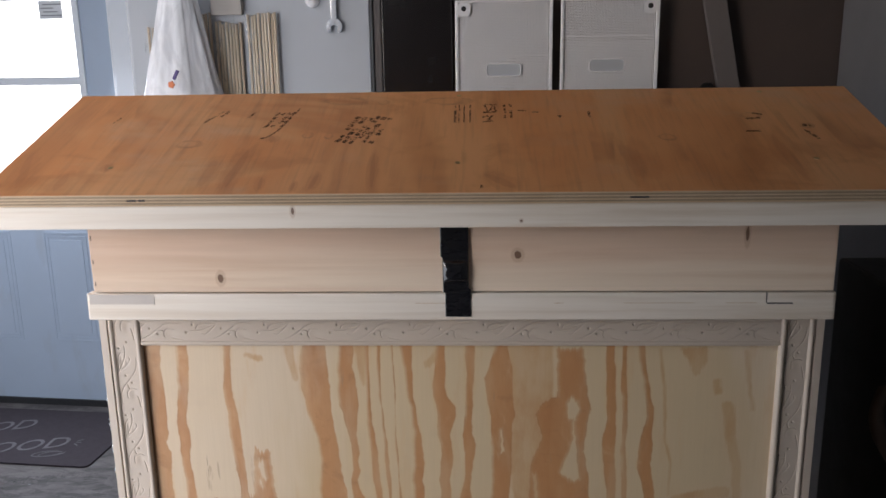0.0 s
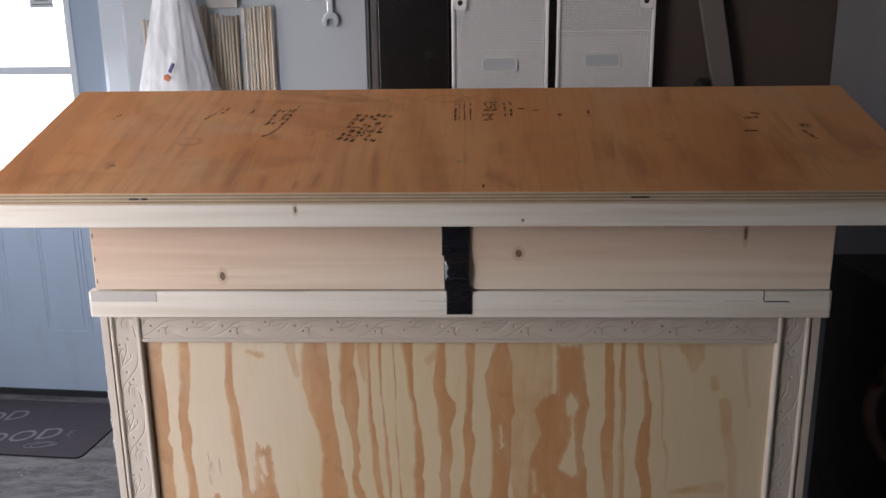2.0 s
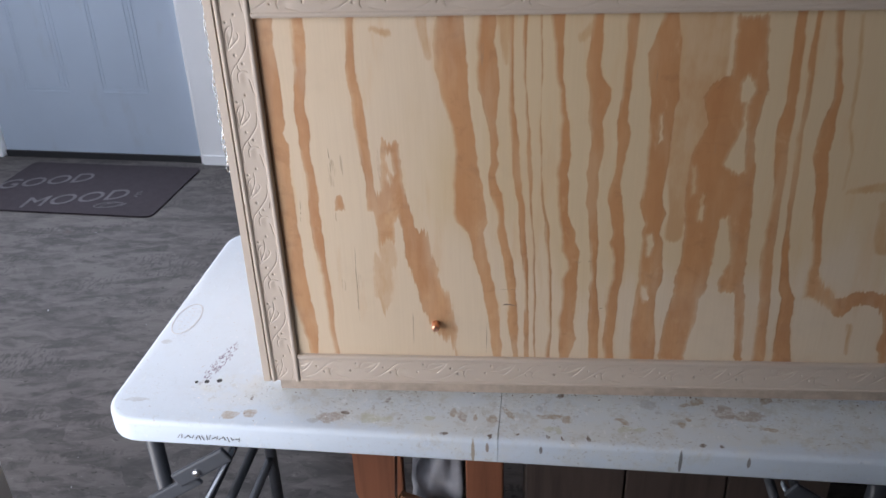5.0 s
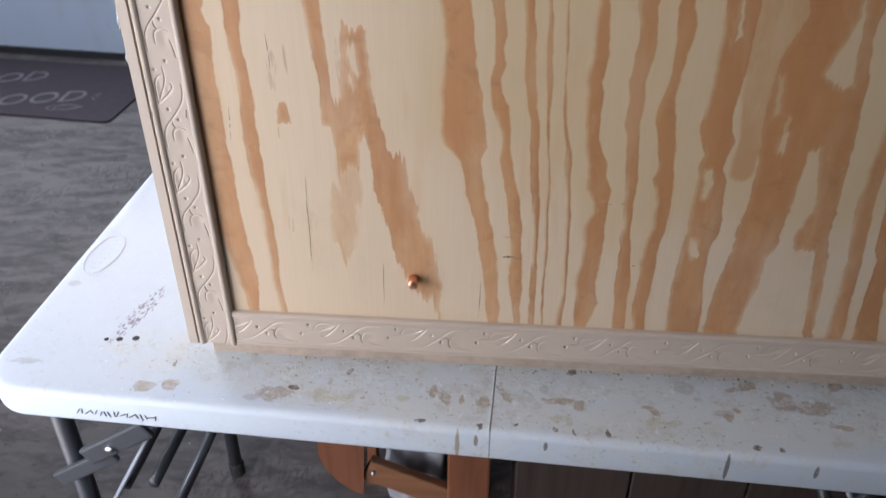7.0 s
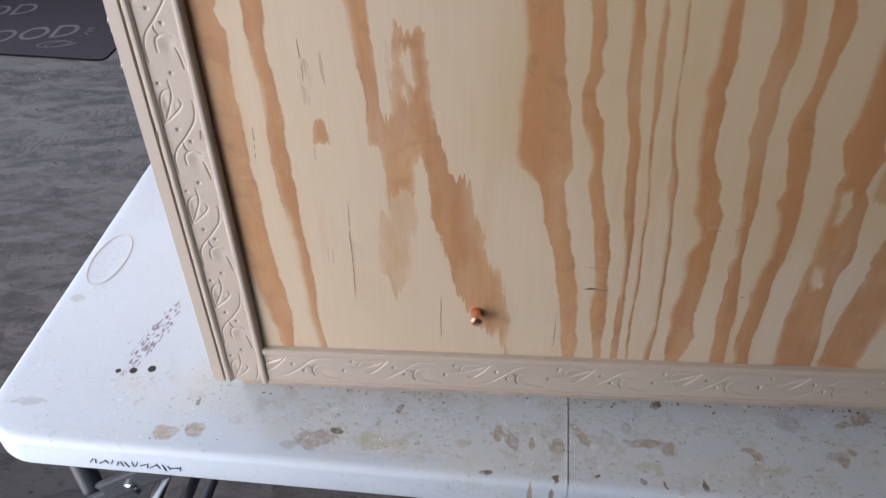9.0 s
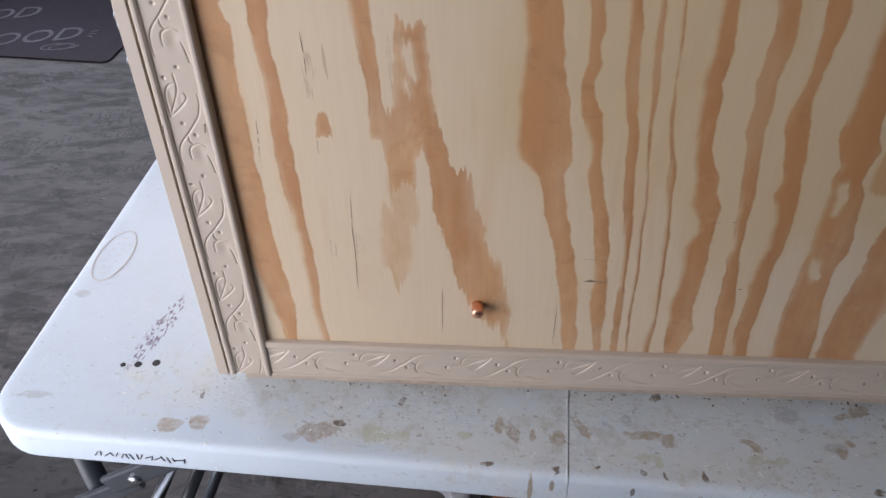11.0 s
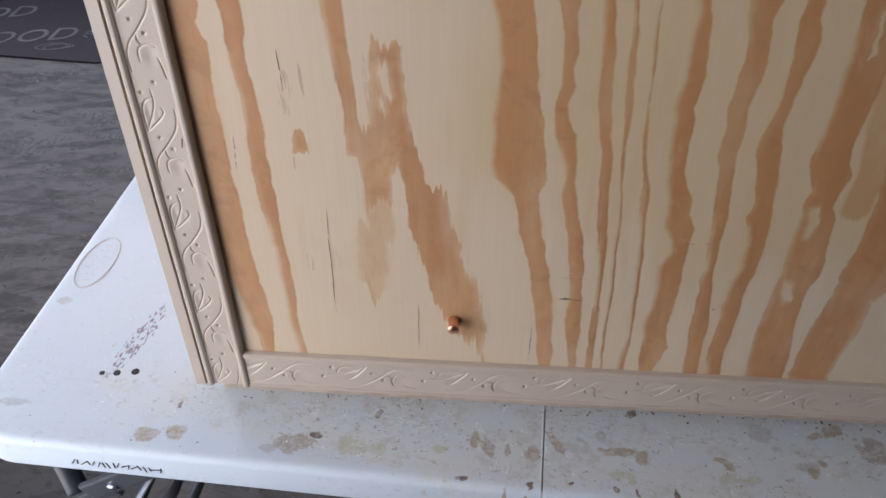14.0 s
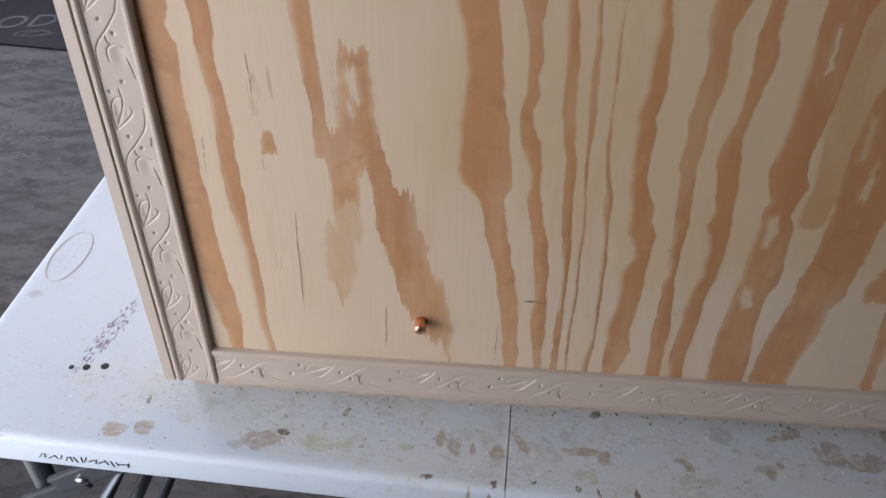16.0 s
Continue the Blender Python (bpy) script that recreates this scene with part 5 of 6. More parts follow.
def vine_depths(across, deep=1.0):
    """Depths in metres of one repeat of the vine pressed into the moulding: rows along, columns across."""
    count = 220
    s, w = np.meshgrid(np.arange(count) * VINE_STEP * 1000 / count, across * 1000, indexing="ij")
    depth = np.zeros_like(s)
    for shift in (-99.0, 0.0, 99.0):
        at = s + shift
        for line in VINE:
            soft = smooth_line([(a, b, 0) for a, b in line], 3)
            for k, (p, q) in enumerate(zip(soft, soft[1:])):
                away = -stroke_field(w, at, (p.x, p.y), (q.x, q.y), 0, 0) if (q - p).length > 0.01 else np.full_like(w, 9.0)
                fade = 0.35 + 0.65 * math.sin(math.pi * (k + 0.5) / len(soft)) ** 0.6
                depth = np.maximum(depth, 0.85 * fade * np.exp(-(away / 0.62) ** 2))
        for bw, bs in BERRIES:
            depth = np.maximum(depth, 1.45 * np.exp(-(np.hypot(w - bw, at - bs) / 1.3) ** 2))
        for hw, hs, rw, rs, low in HOLLOWS:
            depth = depth + low * np.exp(-((w - hw) / rw) ** 2 - ((at - hs) / rs) ** 2)
    return deep * depth / 1000


def carving(length, width, place, first, squeeze=1.0, deep=1.0):
    """The field of a moulding with the vine pressed into it; place(s, w, h) gives a point at s along, w across, h proud; first: the place of the first berry."""
    across = np.linspace(-width / 2, width / 2, 65)
    depth = vine_depths(across / squeeze, deep)
    count = len(depth)
    grid = VINE_STEP / count
    rows = int(length / grid) + 1
    start = int(round(first / grid))
    verts = [place(min(i * grid, length), w, -d) for i in range(rows) for w, d in zip(across, depth[(i - start) % count])]
    n = len(across)
    faces = [(i * n + j, i * n + j + 1, (i + 1) * n + j + 1, (i + 1) * n + j) for i in range(rows - 1) for j in range(n - 1)]
    return verts, faces


def pressed_field(parent, verts, faces):
    data = bpy.data.meshes.new("vine_carving")
    base = origin_of(parent)
    data.from_pydata([(x - base.x, y - base.y, z - base.z) for x, y, z in verts], [], faces)
    data.polygons.foreach_set("use_smooth", [True] * len(faces))
    data.materials.append(M["trim"])
    ob = new("vine_carving", data)
    ob.parent = parent
    return ob


def wooden_chest():
    d = thing("wooden_chest", (0, 0.215, Z_BASE), "raw pine and plywood chest with gabled lid, standing on the table", "chest")
    # body: base frame, sides, back, front sheet
    part("base_frame", box(-0.468, 0.453, 0.0235, 0.48, Z_BASE, 0.7955), "base", d, "raw plywood base edge")
    part("side_panel", box(-0.4850, -0.462, 0.013, CY, 0.7955, 1.3705), "side", d)
    part("side_panel", box(0.462, 0.4850, 0.013, CY, 0.7955, 1.3705), "side", d)
    part("back_panel", box(-0.462, 0.462, 0.48, CY, 0.7955, 1.3705), "side", d)
    part("floor_panel", box(-0.462, 0.462, 0.021, 0.48, 0.7955, 0.808), "edge", d)
    panel = front_panel(d)
    # upright corner mouldings: flat edge, groove, bead, field, inner bead
    profile = [(0.0, 0.0125), (0.0, 0.0015), (0.001, 0.0), (0.0105, 0.0), (0.0110, 0.0030), (0.0124, 0.0030), (0.0128, 0.0005), (0.0146, -0.0010), (0.0166, -0.0010), (0.0184, 0.0002),
               (0.0192, 0.0016), (0.0194, 0.0050), (0.0488, 0.0050), (0.0490, 0.0016), (0.0494, 0.0000), (0.0504, -0.0012), (0.0520, -0.0014), (0.0536, -0.0011), (0.0548, -0.0001), (0.0555, 0.0016), (0.0560, 0.0042), (0.0560, 0.0125)]
    for side in (-1, 1):
        outline = [(side * (POST_OUT - w), y) for w, y in profile]
        post = part("corner_moulding", prism(outline, Z_TRIM - 0.001, Z_TOP + 0.002, 2), "trim", d)
        mid = side * (POST_OUT - 0.0341)
        pressed_field(post, *carving(Z_TOP - Z_TRIM, 0.0297, lambda s, w, h: (mid + w, 0.0016 - h, Z_TOP - s), 0.181 if side < 0 else 0.037, 1.0, 1.12))
        if side < 0:
            for x, z, a in ((-0.4728, 1.081, 12), (-0.4385, 1.083, 10)):
                bm = box(-0.0005, 0.0005, -0.0004, 0.0004, -0.004, 0.004, 0, None, Matrix.Translation((x, -0.0002, z)) @ pose(0, 0, 0, 0, a, 0))
                part("nick", bm, "graphite", post, "small dark nick")
    # level mouldings above and below the panel; the upper one is narrower
    for z0, up, first, wide in ((Z_TOP, -1, 0.0135, 0.0375), (Z_TRIM, 1, 0.0265, 0.0465)):
        level = [(0.0, 0.0125), (0.0, 0.0008), (0.0012, -0.0006), (0.0030, -0.0006), (0.0040, 0.0010), (0.0042, 0.0060), (wide - 0.0064, 0.0060), (wide - 0.0062, 0.0010), (wide - 0.0056, -0.0002), (wide - 0.0036, -0.0012), (wide - 0.0012, -0.0006), (wide, 0.0010), (wide, 0.0125)]
        outline = [(y, z0 + up * w) for w, y in level]
        rail = part("level_moulding", prism(outline, -POST_IN + 0.0004, POST_IN - 0.0004, 0), "trim", d)
        mid = z0 + up * (wide - 0.0022) / 2
        pressed_field(rail, *carving(2 * POST_IN - 0.0008, wide - 0.0103, lambda s, w, h: (-POST_IN + 0.0004 + s, 0.0010 - h, mid - w), first, 0.93 if up < 0 else 1.1, 1.55))
    # rail under the lid, with a filled notch at each end
    rail = part("upper_rail", box(-0.489, 0.489, -0.018, 0.0005, 1.3705, 1.4075, 0.003), "rail", d)
    part("notch_filler", box(-0.485, -0.397, -0.0186, -0.012, 1.393, 1.4065, 0.0006), "patch", rail, "grey wooden insert")
    part("notch_filler", box(0.402, 0.485, -0.0186, -0.012, 1.394, 1.4068, 0.0006), "rail", rail)
    # black strips put in for the shade in the gap round the insert
    part("notch_gap_shade", box(0.4005, 0.4018, -0.0184, -0.014, 1.394, 1.4072), "sweep", rail)
    part("notch_gap_shade", box(0.4018, 0.4340, -0.01885, -0.014, 1.3926, 1.3942), "sweep", rail)
    for x, w in ((-0.05, 0.05), (0.13, 0.012), (0.22, 0.09), (0.35, 0.04)):
        part("glue_line", box(x, x + w, -0.0183, -0.0165, 1.3935, 1.3942), "side", rail)
    part("side_rail", box(-0.484, -0.466, 0.001, CY, 1.3705, 1.4075, 0.002), "rail", d)
    part("side_rail", box(0.468, 0.486, 0.001, CY, 1.3705, 1.4075, 0.002), "rail", d)
    # lid
    lid = part("lid_board", box(-0.478, 0.485, -0.017, 0.002, 1.4092, 1.522, 0.0015), "board", d, "knotty pine board")
    part("lid_back", box(-0.478, 0.485, 0.498, 0.516, 1.4095, 1.520), "board", d)
    for x0, x1 in ((-0.4775, -0.459), (0.466, 0.4845)):
        outline = [(0.002, 1.4092), (0.498, 1.4092), (0.498, 1.552), (RIDGE_Y, 1.636), (0.002, 1.552)]
        part("gable", prism(outline, x0, x1, 0), "side", d)
    for z in (1.418, 1.448, 1.480):
        part("staple", box(-0.4755, -0.4740, -0.0174, -0.016, z, z + 0.006), "graphite", lid)
    part("fascia", box(-0.592, 0.586, -0.0635, -0.045, 1.5040, 1.5334, 0.002), "rail", d)
    # roof sheets: front and rear slope
    slope = math.atan(PITCH)
    for front in (True, False):
        run = (RIDGE_Y - EAVE_Y) * (1 if front else -1)
        outline = [(RIDGE_Y - run, EAVE_Z), (RIDGE_Y, RIDGE_Z), (RIDGE_Y, RIDGE_Z - 0.0125), (RIDGE_Y - run, EAVE_Z - 0.0142)]
        sheet = part("roof_sheet", prism(outline, -0.592, 0.586, 0), "roof", d, "orange-brown weathered plywood roof sheet")
        if front:
            roof = sheet
            for k in range(7):
                z = EAVE_Z - 0.0144 + 0.0020 * k
                part("ply_layer", box(-0.5915, 0.5855, EAVE_Y - (0.0012 if k % 2 else 0.0006), EAVE_Y + 0.003, z, z + 0.0019), "edgedark" if k % 2 else "edge", sheet, "pale plywood layer of the roof edge")
            # black strips laid on the edge for the shade in ply gaps
            for x, w in ((-0.40, 0.012), (-0.385, 0.008), (0.215, 0.022), (0.565, 0.006)):
                part("ply_void_shade", box(x, x + w, EAVE_Y - 0.0016, EAVE_Y, EAVE_Z - 0.0085, EAVE_Z - 0.0062), "sweep", sheet, "dark strip for the shade in a plywood gap")

    def on_roof(x, y, h=0.0):
        return Vector((x, y - math.sin(slope) * h, EAVE_Z + (y - EAVE_Y) * PITCH + math.cos(slope) * h))

    def slant_box(x, y, w, l, bm, lean=0.0):
        m = Matrix.Translation(on_roof(x, y, 0.0004)) @ Matrix.Rotation(slope, 4, "X") @ Matrix.Rotation(radians(lean), 4, "Z")
        box(-w / 2, w / 2, -l / 2, l / 2, -0.0004, 0.0003, 0, bm, m)

    rnd = random.Random(5)
    # printed stamps, unreadable: slanted columns of short blocks, bold below and faded above
    for ink, first, last in (("ink", 0, 3), ("faded", 3, 7)):
        bm = bmesh.new()
        for c in range(6):
            for r in range(first, last):
                if rnd.random() < 0.86:
                    slant_box(-0.160 + 0.0094 * c + 0.0030 * r + rnd.uniform(-0.0008, 0.0008), 0.082 + 0.0125 * r - 0.003 * (c % 3), 0.0062 + rnd.uniform(-0.0022, 0.0012), rnd.uniform(0.0070, 0.0112), bm, -22)
        tagged(part("ink_stamp", bm, ink, roof, "black printed stamp of slanted bars"), kind="stuff")
    # long thin bars beside it, broken and faded
    bm = bmesh.new()
    for x, w in ((-0.001, 0.0030), (0.0045, 0.0015), (0.012, 0.0018), (0.021, 0.0022), (0.071, 0.0030), (0.080, 0.0034)):
        for k in range(6):
            if rnd.random() < 0.8:
                slant_box(x + rnd.uniform(-0.0004, 0.0004), (0.142 if x < 0.05 else 0.156) + 0.0105 * k * (1 if x < 0.05 else 0.75), w * rnd.uniform(0.6, 1.2), 0.0100, bm, rnd.uniform(-3, 3))
    for x, y, w, l, a in ((0.049, 0.200, 0.022, 0.003, 0), (0.044, 0.186, 0.003, 0.022, 12), (0.052, 0.186, 0.003, 0.020, -14), (0.057, 0.184, 0.003, 0.020, 8), (0.049, 0.172, 0.018, 0.004, 4), (0.043, 0.156, 0.010, 0.004, 30), (0.050, 0.152, 0.004, 0.016, -20), (0.046, 0.140, 0.014, 0.004, 8)):
        slant_box(x, y, w, l, bm, a)
    tagged(part("ink_stamp", bm, "faded", roof, "faded black printed stamp of thin bars"), kind="stuff")
    bm = bmesh.new()
    for c in range(4):
        for r in range(4):
            if rnd.random() < 0.75:
                slant_box(-0.270 + 0.0075 * c + 0.0024 * r + rnd.uniform(-0.001, 0.001), 0.132 + 0.014 * r, 0.0042, rnd.uniform(0.006, 0.013), bm, -24)
    tagged(part("ink_stamp", bm, "faded", roof, "small faded black printed stamp"), kind="stuff")
    bm = bmesh.new()
    for t in range(12):
        slant_box(-0.268 + 0.0030 * t, 0.092 + 0.0008 * t * t, 0.0015, 0.009, bm, -48 + 3.4 * t)
    tagged(part("pen_tick", bm, "ink", roof, "black pen tick"), kind="stuff")
    for x, y, w, l, a in ((-0.357, 0.165, 0.0025, 0.045, -24), (-0.343, 0.176, 0.0025, 0.022, -20), (-0.500, 0.155, 0.002, 0.024, -20), (-0.301, 0.172, 0.003, 0.018, -15), (0.096, 0.176, 0.012, 0.003, 0), (0.115, 0.170, 0.010, 0.003, 0),
                          (0.150, 0.154, 0.005, 0.006, 30), (0.192, 0.160, 0.004, 0.020, 0), (0.407, 0.098, 0.020, 0.003, 0), (0.418, 0.140, 0.020, 0.004, 10), (0.428, 0.155, 0.014, 0.003, -20), (0.484, 0.115, 0.012, 0.007, 0), (0.481, 0.086, 0.004, 0.030, 18), (0.037, -0.052, 0.003, 0.008, 0)):
        bm = bmesh.new()
        slant_box(x, y, w, l, bm, a)
        part("scuff_mark", bm, "faded", roof, "dark scuff")
    for x, y in ((-0.449, 0.007), (0.006, 0.013), (0.462, 0.016), (0.003, 0.236), (0.455, 0.236)):
        m = Matrix.Translation(on_roof(x, y, 0.0)) @ Matrix.Rotation(slope, 4, "X")
        bm = lathe(((0.0038, -0.001), (0.0036, 0.0005), (0.0015, 0.0001)), (0, 0, 0), "z", 12)
        bmesh.ops.transform(bm, matrix=m, verts=bm.verts)
        part("screw_head", bm, "brass", roof, "small countersunk screw head")
    # black tape bound over the joint between lid and rail
    own, rows = bmesh.new(), []
    nx, nz = 26, 100
    for j in range(nz + 1):
        z = 1.3755 + (1.4985 - 1.3755) * j / nz
        x0 = -0.0110 if z < 1.409 else (-0.0138 if z < 1.4555 else -0.0165)
        x1 = 0.0225 if z < 1.413 else 0.0195
        row = []
        for i in range(nx + 1):
            u = i / nx
            x = x0 + (x1 - x0) * u
            rise = 0.0014 if z < 1.409 else 0.0026
            rise += 0.0075 * max(0, 1 - ((z - 1.437) / 0.015) ** 4) * math.sqrt(max(0, 1 - ((u - 0.5) / 0.52) ** 2)) if abs(z - 1.437) < 0.015 else 0.0
            rise += 0.0022 * math.exp(-((z - 1.4105 - 0.002 * (u - 0.5)) / 0.0020) ** 2)
            p = Vector((x * 120, 0, z * 190))
            rise += 0.0007 * noise.noise(p) + 0.0004 * abs(noise.noise(p * 2.3)) + 0.0008 * math.exp(-((z - 1.470 + 0.006 * u) / 0.0012) ** 2) * (u > 0.25)
            row.append(own.verts.new((x, -0.0172 - rise, z)))
        rows.append(row)
    for r0, r1 in zip(rows, rows[1:]):
        for i in range(nx):
            own.faces.new((r0[i], r0[i + 1], r1[i + 1], r1[i]))
    rim = [r[0] for r in rows] + rows[-1][1:] + [r[-1] for r in rows[-2::-1]] + rows[0][-2:0:-1]
    low = [own.verts.new((v.co.x, -0.0168, v.co.z)) for v in rim]
    for k in range(len(rim)):
        own.faces.new((rim[k], low[k], low[(k + 1) % len(rim)], rim[(k + 1) % len(rim)]))
    bmesh.ops.recalc_face_normals(own, faces=own.faces)
    part("tape_strip", own, "tape", d, "creased black glossy tape over a latch", True)
    # copper stub through the front
    bm = lathe(((0.0046, 0.012), (0.0046, -0.004), (0.0055, -0.0045), (0.0055, -0.0155), (0.0050, -0.0172), (0.0010, -0.0175)), (0, 0, 0), "y", 18)
    bmesh.ops.transform(bm, matrix=Matrix.Translation((-0.2245, 0.0105, 0.8965)) @ pose(0, 0, 0, 4, 0, 3), verts=bm.verts)
    part("copper_stub", bm, "copper", d, "short capped copper pipe", True)
    # pencil lines on the panel
    rnd = random.Random(8)

    def scratch(x, z, w, h, a):
        """A thin, broken, uneven mark, h long, in the plane of the panel."""
        bm = bmesh.new()
        m = Matrix.Translation((x, 0.0063, z)) @ pose(0, 0, 0, 0, a, 0)
        steps, off, last = max(5, int(h / 0.004)), 0.0, None
        for k in range(steps + 1):
            off += rnd.uniform(-0.25, 0.25) * w
            half = w * rnd.uniform(0.10, 0.36) * (0.35 + math.sin(math.pi * k / steps))
            s = h * (k / steps - 0.5)
            pair = [bm.verts.new(m @ Vector((off + q * half, 0, s))) for q in (-1, 1)]
            if last and rnd.random() < 0.88:
                bm.faces.new((last[0], last[1], pair[1], pair[0]))
            last = pair
        return bm

    for x, z, w, h, a in ((-0.1235, 0.928, 0.0030, 0.014, 90), (-0.115, 0.928, 0.0014, 0.010, 90), (-0.121, 0.954, 0.0006, 0.024, 91), (-0.028, 0.998, 0.0010, 0.010, 90), (-0.014, 0.9985, 0.0007, 0.006, 86),
                          (-0.332, 0.957, 0.0011, 0.118, 1), (-0.257, 0.889, 0.0011, 0.056, 0), (-0.153, 0.872, 0.0010, 0.050, 1), (-0.400, 1.071, 0.0013, 0.034, 4), (0.005, 0.925, 0.0014, 0.004, 90), (-0.354, 1.148, 0.0010, 0.036, -1)):
        part("scratch", scratch(x, z, w, h, a), "graphite", panel, "thin dark scratch on the panel")


wooden_chest()


def side_chain():
    """A bright twisted-link chain hanging beside the chest."""
    d = thing("chain", (-0.506, 0.027, 1.10), "bright nickel twisted-link chain hanging beside the chest", "chain")
    line = smooth_line([(-0.491, 0.027, 1.386), (-0.493, 0.027, 1.36), (-0.4955, 0.028, 1.25), (-0.4965, 0.029, 1.17), (-0.4965, 0.029, 1.120)], 100)
    own = bmesh.new()
    ring = []
    for k in range(20):
        a = k * math.tau / 20
        u, v = 0.0034 * math.cos(a), 0.0078 * math.sin(a)
        twist = 0.9 * math.sin(a)
        ring.append((u * math.cos(twist), u * math.sin(twist), v))
    tube(ring, 0.0009, own, 7, True)
    shared = bpy.data.meshes.new("link")
    own.to_mesh(shared)
    own.free()
    for f in shared.polygons:
        f.use_smooth = True
    shared.materials.append(M["nickel"])
    travelled, due, count = 0.0, 0.0, 0
    for a, b in zip(line, line[1:]):
        travelled += (b - a).length
        if travelled < due:
            continue
        due += 0.0118
        link = new("link", shared)
        link.parent = d
        aim = (b - a).to_track_quat("Z", "Y").to_matrix().to_4x4()
        link.matrix_local = Matrix.Translation(a - origin_of(d)) @ aim @ pose(0, 0, 0, 0, 0, 55 * count)
        count += 1
    part("eye_screw", tube([(-0.4842, 0.029, 1.389), (-0.489, 0.029, 1.389), (-0.492, 0.029, 1.392), (-0.495, 0.029, 1.389), (-0.492, 0.029, 1.386), (-0.489, 0.029, 1.389)], 0.0013, None, 8), "nickel", d, "small bright eye screw", True)


side_chain()


# ---- behind the table ----
def metal_cabinet():
    d = thing("metal_cabinet", (-0.53, 1.2, 0), "tall grey metal cabinet with hanging tools and packets", "cabinet")
    part("body", box(-0.83, -0.226, 1.024, 1.40, 0, 2.05, 0.004), "cabinet", d)
    part("door_leaf", box(-0.822, -0.232, 1.018, 1.0235, 0.05, 2.03, 0.002), "cabinet", d)
    for k in range(9):
        part("louvre", box(-0.445, -0.385, 1.0165, 1.019, 1.60 + 0.024 * k, 1.602 + 0.024 * k), "cabinet", d, "pressed louvre")


metal_cabinet()


def dowel_pack(x, top, count, header):
    d = thing("dowel_packet", (x, 1.01, top - 0.3), "packet of thin wooden dowels hanging in clear film", "dowels", "dowel packets on the cabinet")
    rnd = random.Random(int(abs(x) * 1000))
    for k in range(count):
        h = top - rnd.uniform(0, 0.01)
        y = 1.009 if k % 3 == 1 else 1.0045
        part("dowel", lathe(((0.0036, h - 0.30), (0.0036, h)), (x + (k - (count - 1) / 2) * 0.0082 + rnd.uniform(-0.0009, 0.0009), y, 0), "z", 8), "dowel", d, "", True)
    w = count * 0.0041 + 0.004
    film = part("film_sleeve", box(x - w, x + w, 0.9945, 0.9955, top - 0.30, top + 0.012), "film", d, "clear film sleeve")
    film.visible_shadow = False
    if header:
        part("header_card", box(x - w, x + w, 0.997, 1.016, top + 0.012, top + 0.05, 0.001), "patch", d, "tan card header")


for px, top, count, header in ((-0.758, 1.785, 4, False), (-0.630, 1.815, 4, False), (-0.574, 1.795, 8, True), (-0.491, 1.812, 9, False)):
    dowel_pack(px, top, count, header)


def plastic_bag():
    d = thing("plastic_bag", (-0.70, 0.95, 1.3), "crumpled white plastic carrier bag hanging from the cabinet", "bag")
    own = bmesh.new()
    rings, sides, n = [], 96, 60
    for j in range(n):
        t = j / (n - 1)
        z = 1.98 - 0.72 * t
        w = 0.024 + 0.086 * min(1, max(0, (1.92 - z) / 0.36)) ** 0.95
        ring = []
        for k in range(sides):
            a = k * math.tau / sides
            p = Vector((2.0 * math.cos(a), 2.0 * math.sin(a), 1.6 * t))
            crease = abs(noise.noise(p * 1.9)) * (0.5 + t)
            fold = 1 + 0.07 * math.sin(3 * a + 1.2 * t) + 0.03 * math.sin(8 * a - 2.0 * t) - 0.16 * crease + 0.03 * noise.noise(p * 5)
            ring.append(own.verts.new((-0.672 - 0.022 * t + w * fold * math.cos(a), 0.952 + 0.5 * w * fold * math.sin(a), z)))
        rings.append(ring)
    for r0, r1 in zip(rings, rings[1:]):
        for k in range(sides):
            own.faces.new((r0[k], r1[k], r1[(k + 1) % sides], r0[(k + 1) % sides]))
    own.faces.new(rings[0])
    own.faces.new(rings[-1][::-1])
    part("bag_body", own, "bag", d, "", True)
    bm = lathe(((0.009, 0.0), (0.008, -0.003), (0.002, -0.0035)), (-0.684, 0.892, 1.648), "y", 5)
    part("print_mark", bm, "orange", d, "orange printed shape")
    bm = box(-0.004, 0.004, -0.003, 0.0, -0.012, 0.012, 0.002, None, Matrix.Translation((-0.672, 0.893, 1.670)) @ pose(0, 0, 0, 0, 28, 0))
    part("print_mark", bm, "purple", d, "violet printed shape")


plastic_bag()


def wrench():
    d = thing("wrench", (-0.318, 1.01, 1.76), "bright steel open-ended spanner hanging on the cabinet", "wrench")
    outer = []
    cz, cx, r = 1.776, -0.316, 0.0195
    # jaw outline: round head with a slot opening down
    for k in range(21):
        a = radians(-52 + 284 * k / 20)
        outer.append((cx + r * math.cos(a), cz + r * math.sin(a)))
    outer += [(cx - 0.0085, cz - 0.0125), (cx - 0.0085, cz + 0.001), (cx, cz + 0.004), (cx + 0.0085, cz + 0.001), (cx + 0.0085, cz - 0.0125)]
    part("jaw", prism(outer, 1.006, 1.013, 1), "steel", d)
    part("shank", box(cx - 0.0075, cx + 0.0075, 1.0072, 1.0122, cz + 0.012, cz + 0.15, 0.002), "steel", d)


wrench()

hook = thing("magnet_hook", (-0.368, 1.01, 1.835), "small round white magnet with a metal stud on the cabinet", "hook")
part("disc", lathe(((0.017, 0.0), (0.017, -0.006), (0.014, -0.009), (0.002, -0.0095)), (-0.368, 1.0175, 1.838), "y", 22), "white", hook, "", True)
